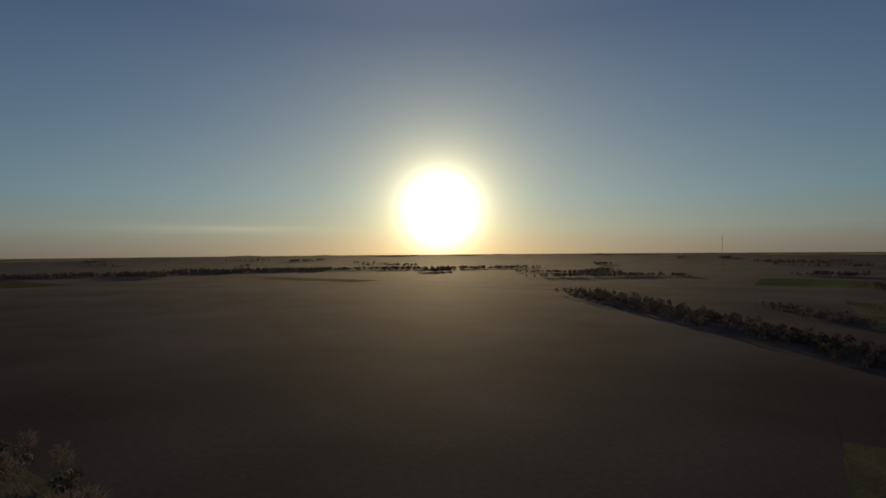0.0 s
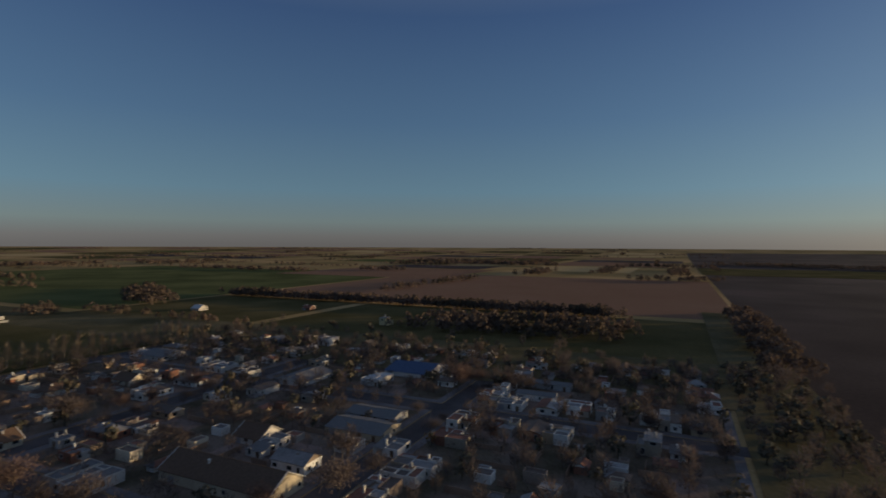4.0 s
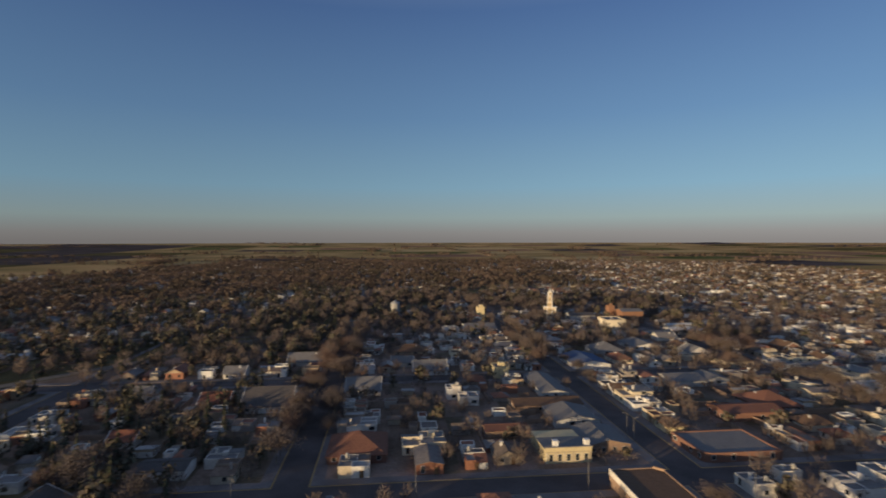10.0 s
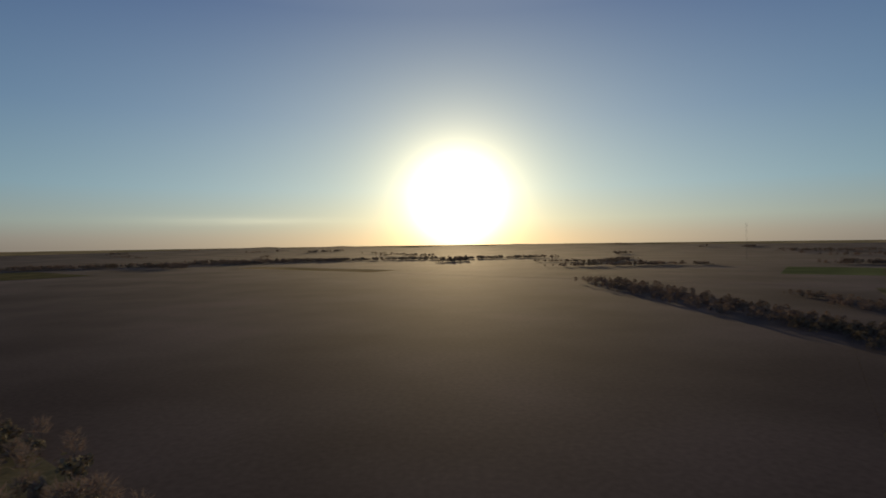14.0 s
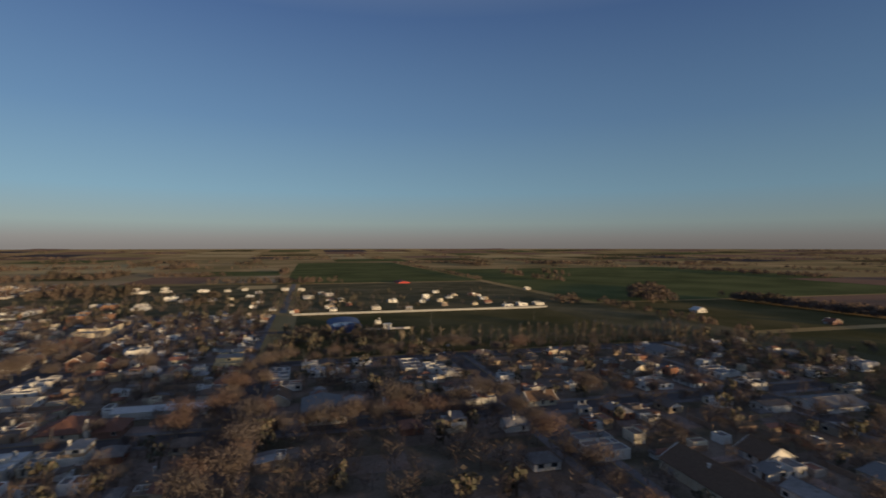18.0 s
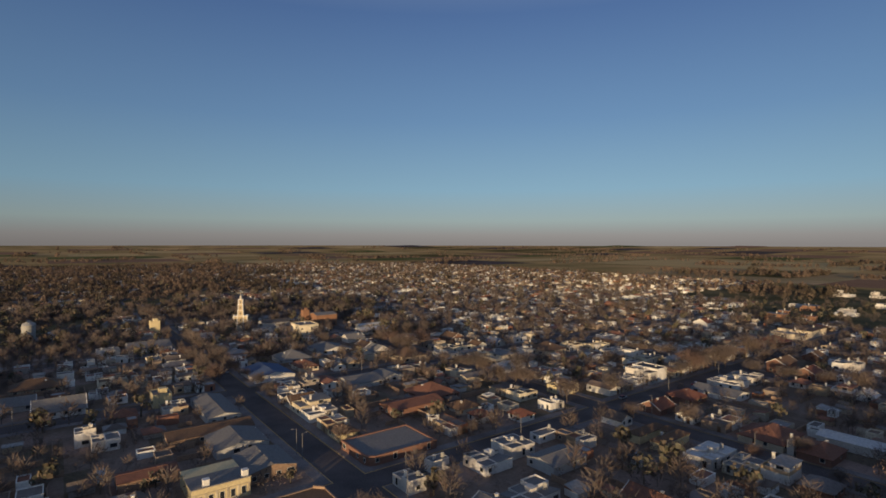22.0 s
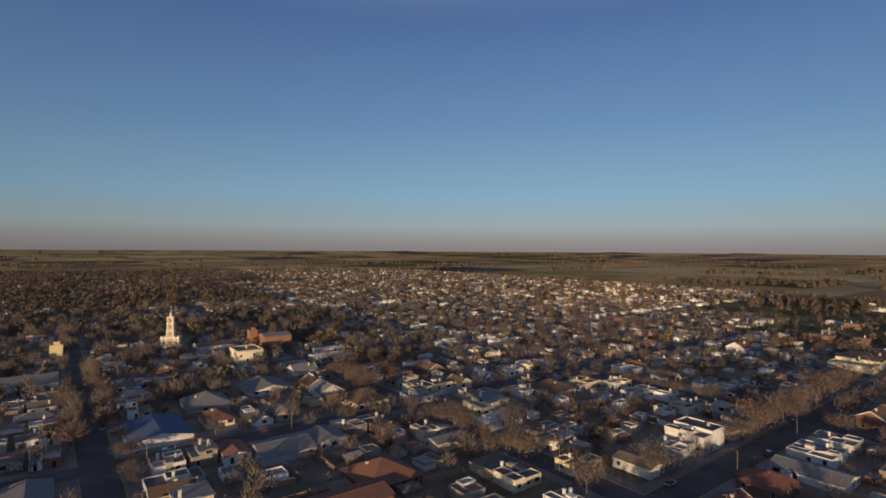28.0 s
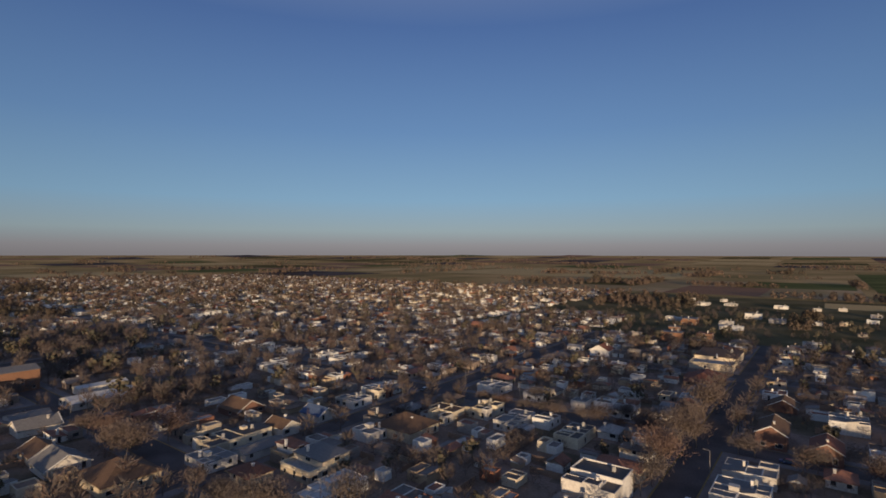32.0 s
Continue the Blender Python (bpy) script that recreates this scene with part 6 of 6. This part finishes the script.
# the dark wood at the field's edge
for k in range(860):
    f = TREES.random()
    pts = ((96, -14), (150, -20), (228, -38), (294, -86), (334, -146))
    q = f * 4
    n = min(3, int(q))
    f = q - n
    a = pts[n][0] + (pts[n + 1][0] - pts[n][0]) * f + TREES.uniform(-4, 4)
    b = pts[n][1] + (pts[n + 1][1] - pts[n][1]) * f - TREES.uniform(0, 46)
    if free(a, b, 2, 2):
        plant(TREES.choice((CONIFER, LEAFY, CONIFER, LEAFY, BARE)), a, b, 0.5, 0.9)
for k in range(26):
    plant((LEAFY, CONIFER)[k % 2], TREES.uniform(96, 150), TREES.uniform(-75, -16), 0.7, 1.0)
for k in range(760):
    a, b = TREES.uniform(60, 330), TREES.uniform(-200, -30)
    if free(a, b, 2, 2) and b < -20 - max(0, a - 228) * 0.95:
        plant(TREES.choice((BARE, LEAFY, LEAFY, CONIFER)), a, b, 0.5, 0.95)
for k in range(520):
    a, b = TREES.uniform(-790, -548), TREES.choice((TREES.gauss(0, 45), TREES.uniform(-330, 275), TREES.gauss(-200, 60)))
    if free(a, b, 2, 2):
        plant(TREES.choice((BARE, BARE, LEAFY)), a, b, 0.4, 0.8)
for k in range(330):
    q = TREES.randrange(len(RAIL) - 1)
    f = TREES.random()
    x, y = RAIL[q][0] + 26 + (RAIL[q + 1][0] - RAIL[q][0]) * f + TREES.choice((-1, 1)) * TREES.uniform(14, 60), RAIL[q][1] + (RAIL[q + 1][1] - RAIL[q][1]) * f + TREES.uniform(-10, 10)
    a, b = x * UA.x + y * UA.y, x * UB.x + y * UB.y
    if free(a, b, 1, 1) and y < 180:
        plant(TREES.choice((BARE, BARE, LEAFY)), a, b, 0.6, 1.15)
for ca, cb, da, db, n in GROVES:
    hi = 8 if ca == 0 else 14
    for k in range(n):
        a, b = ca + TREES.uniform(-da, da), cb + TREES.uniform(-db, db)
        if free(a, b, 1, 1):
            far_tree(a, b, TREES.uniform(4, hi), TREES.choice(("bare", "bare", "bare", "leafy")))
for k in range(60):
    plant(BARE, street_a(0) + TREES.choice((-5, 5)) + TREES.uniform(-1.5, 1.5), TREES.uniform(-420, -275), 0.7, 1.1)
# trees where the town ends at the bare field
for k in range(170):
    plant(TREES.choice((LEAFY, BARE, BARE)), TREES.uniform(30, 72), TREES.uniform(50, 335), 0.6, 1.1)
for k in range(60):
    plant(BARE, street_a(0) + TREES.uniform(-6, 6), TREES.uniform(-620, -470), 0.6, 1.1)

# far woods and tree belts, joined
WOODS = Shape()


def clump(x, y, h, r_):
    z0 = swell(math.hypot(x, y + 80))
    far = x * x + y * y > 1800 ** 2
    for q in range(15 if far else 38):
        u, w = r_.uniform(0, 6.28), r_.uniform(-0.5, 1)
        rad = h * 0.42 * math.sqrt(max(0.05, 1 - w * w)) * r_.uniform(0.6, 1.1)
        p = Vector((x + rad * math.cos(u), y + rad * math.sin(u), z0 + h * (0.5 + 0.46 * w)))
        n = Vector((math.cos(u), math.sin(u), r_.uniform(-0.2, 1.2))).normalized()
        t = n.orthogonal().normalized()
        b = n.cross(t)
        l = h * (r_.uniform(0.18, 0.32) if far else r_.uniform(0.1, 0.2))
        WOODS.face([p - t * l, p + b * l, p + t * l * 0.8])


def belt(a0, b0, a1, b1, depth, gap, h):
    length = math.hypot(a1 - a0, b1 - b0)
    n = int(length * max(1, depth / gap) / gap)
    for k in range(n):
        f = TREES.random()
        p = at(a0 + (a1 - a0) * f + TREES.uniform(-depth, depth) / 2, b0 + (b1 - b0) * f + TREES.uniform(-depth, depth) / 2)
        clump(p.x, p.y, h * TREES.uniform(0.6, 1.2), TREES)


belt(-560, 540, -50, 540, 30, 5, 10)
belt(-740, 540, -560, 420, 44, 7, 10)
belt(-180, 420, -45, 430, 80, 7, 11)
belt(-560, 345, -330, 340, 14, 9, 8)
belt(-620, 330, -560, 300, 30, 10, 9)
belt(-400, 690, -380, 1010, 26, 10, 10)
belt(62, 330, 62, 620, 26, 6, 10)
belt(-74, 1120, 60, 1150, 60, 14, 11)
belt(150, 2150, 1500, 1550, 160, 17, 12)
belt(1100, 2000, 2000, 900, 120, 18, 12)
belt(350, -110, 400, -60, 34, 7, 8)
belt(400, -60, 500, 12, 46, 7, 8)
belt(500, 12, 620, 104, 60, 8, 8)
belt(620, 104, 860, 300, 70, 10, 8)
belt(420, -150, 572, -95, 40, 9, 7)
belt(600, -60, 745, 20, 44, 10, 7)
belt(420, -230, 800, -130, 110, 13, 7)
belt(330, -252, 640, -252, 30, 7, 8)
belt(1300, 560, 1500, 300, 60, 14, 11)
belt(1080, -260, 1200, -100, 60, 14, 11)
belt(-1265, -180, -1265, -330, 40, 9, 10)
belt(-1180, -420, -1400, -420, 26, 10, 11)
belt(-1130, -640, -1130, -520, 60, 12, 12)
belt(-1500, -60, -1300, -60, 20, 10, 10)
belt(-990, 345, -2200, 345, 10, 10, 8)
belt(-1000, -150, -1000, 40, 60, 12, 11)
belt(-900, -290, -770, -290, 110, 11, 11)
belt(-760, -120, -620, -120, 30, 12, 9)
for k in range(430):
    r, w = TREES.uniform(1250, 4650) , TREES.uniform(0, 2 * math.pi)
    x, y = r * math.cos(w), r * math.sin(w) - 80
    a, b = x * UA.x + y * UA.y, x * UB.x + y * UB.y
    if in_town(a, b) or -560 < a < 900 and 0 < b < 1100 or -2200 < a < -980 and -50 < b < 340:
        continue
    length = TREES.uniform(60, 420)
    if y > abs(x) * 0.7 and TREES.random() < 0.75:
        continue
    if TREES.random() < 0.5:
        belt(a, b, a + length, b, TREES.choice((8, 12, 50, 60)), 13 if r < 2500 else 19, TREES.uniform(9, 15))
    else:
        belt(a, b, a, b + length, TREES.choice((8, 12, 50, 60)), 13 if r < 2500 else 19, TREES.uniform(9, 15))
solid("far_woods", WOODS, "woods", "far dark tree belts and woods between the fields", "woods", kind="stuff")
# crowns among the far houses
FARTREES = Shape()
WOODS = FARTREES
for dist, i, j, ca, cb in BLOCKS:
    if dist <= 620:
        continue
    for k in range((150 if cb < -330 and ca > -330 else 52) if dist < 1000 else (110 if ca > -420 else 50)):
        p = at(ca + TREES.uniform(-60, 60), cb + TREES.uniform(-60, 60))
        clump(p.x, p.y, TREES.uniform(4.5, 10), TREES)
for k in range(700):
    x, y = TREES.uniform(345, 1300), TREES.uniform(-420, 330)
    if y < 90 + (x - 345) * 0.25:
        clump(x, y, TREES.uniform(5, 11), TREES)
solid("conifers", FARCONE, "needle_far", "dark pointed conifers crowded in the wood", "trees", kind="stuff")
solid("poplar_rows", FARPOPLAR, "pale_bark", "pale slender bare poplars standing in rows", "trees", kind="stuff")
solid("bare_trees", FARTWIG, "twig_far", "bare leafless trees with brown crowns among the houses", "trees", kind="stuff")
solid("evergreen_trees", FARLEAF, "leaf_far", "dark evergreen trees among the houses", "trees", kind="stuff")
solid("distant_trees", FARTREES, "woods", "brown and dark green crowns among the far houses", "trees", kind="stuff")

# ---- cars ----
def car():
    root = thing("car", "parked car standing by the kerb of the street", "car", "parked cars")
    part("body", Shape().prism([(-2.0, -0.85), (-1.9, -0.9), (1.9, -0.9), (2.05, -0.75), (2.05, 0.75), (1.9, 0.9), (-1.9, 0.9), (-2.0, 0.85)], 0.3, 0.85), "car", root)
    lo = [(-1.7, -0.85, 0.85), (1.0, -0.85, 0.85), (1.0, 0.85, 0.85), (-1.7, 0.85, 0.85)]
    hi = [(-1.3, -0.68, 1.42), (0.35, -0.68, 1.42), (0.35, 0.68, 1.42), (-1.3, 0.68, 1.42)]
    for k, pane in enumerate(("side_window", "windscreen", "side_window", "rear_window")):
        s = Shape()
        s.face([lo[k], lo[(k + 1) % 4], hi[(k + 1) % 4], hi[k]])
        part(pane, s, "glass", root)
    part("cabin_roof", Shape().box(-1.32, 0.37, -0.7, 0.7, 1.4, 1.47), "car", root)
    for x in (-1.3, 1.3):
        for y in (-0.8, 0.8):
            w = part("wheel", Shape().tube((x, y - 0.11, 0.32), (x, y + 0.11, 0.32), 0.32, 0.32, 12), "rubber", root)
            part("rim", Shape().tube((x, y - 0.12, 0.32), (x, y + 0.12, 0.32), 0.18, 0.18, 8), "metal", w)
    root.matrix_world = Matrix.Translation((0, 0, -400))
    return root


CAR = car()
for k in range(26):
    if k % 2:
        i = TREES.choice((0, -1, -2))
        copy_thing(CAR, spot(street_a(i) + TREES.choice((-4, 4)), TREES.uniform(-370, 240), 0.04, TREES.choice((90, -90))))
    else:
        j = TREES.choice((-1, 0, 1, 2))
        copy_thing(CAR, spot(TREES.uniform(-370, 20), street_b(j) + TREES.choice((-4, 4)), 0.04, TREES.choice((0, 180))))
for ob in BARE + POPLAR + LEAFY + GOLD + CONIFER + [CAR]:
    for o in list(ob.children_recursive) + [ob]:
        bpy.data.objects.remove(o)
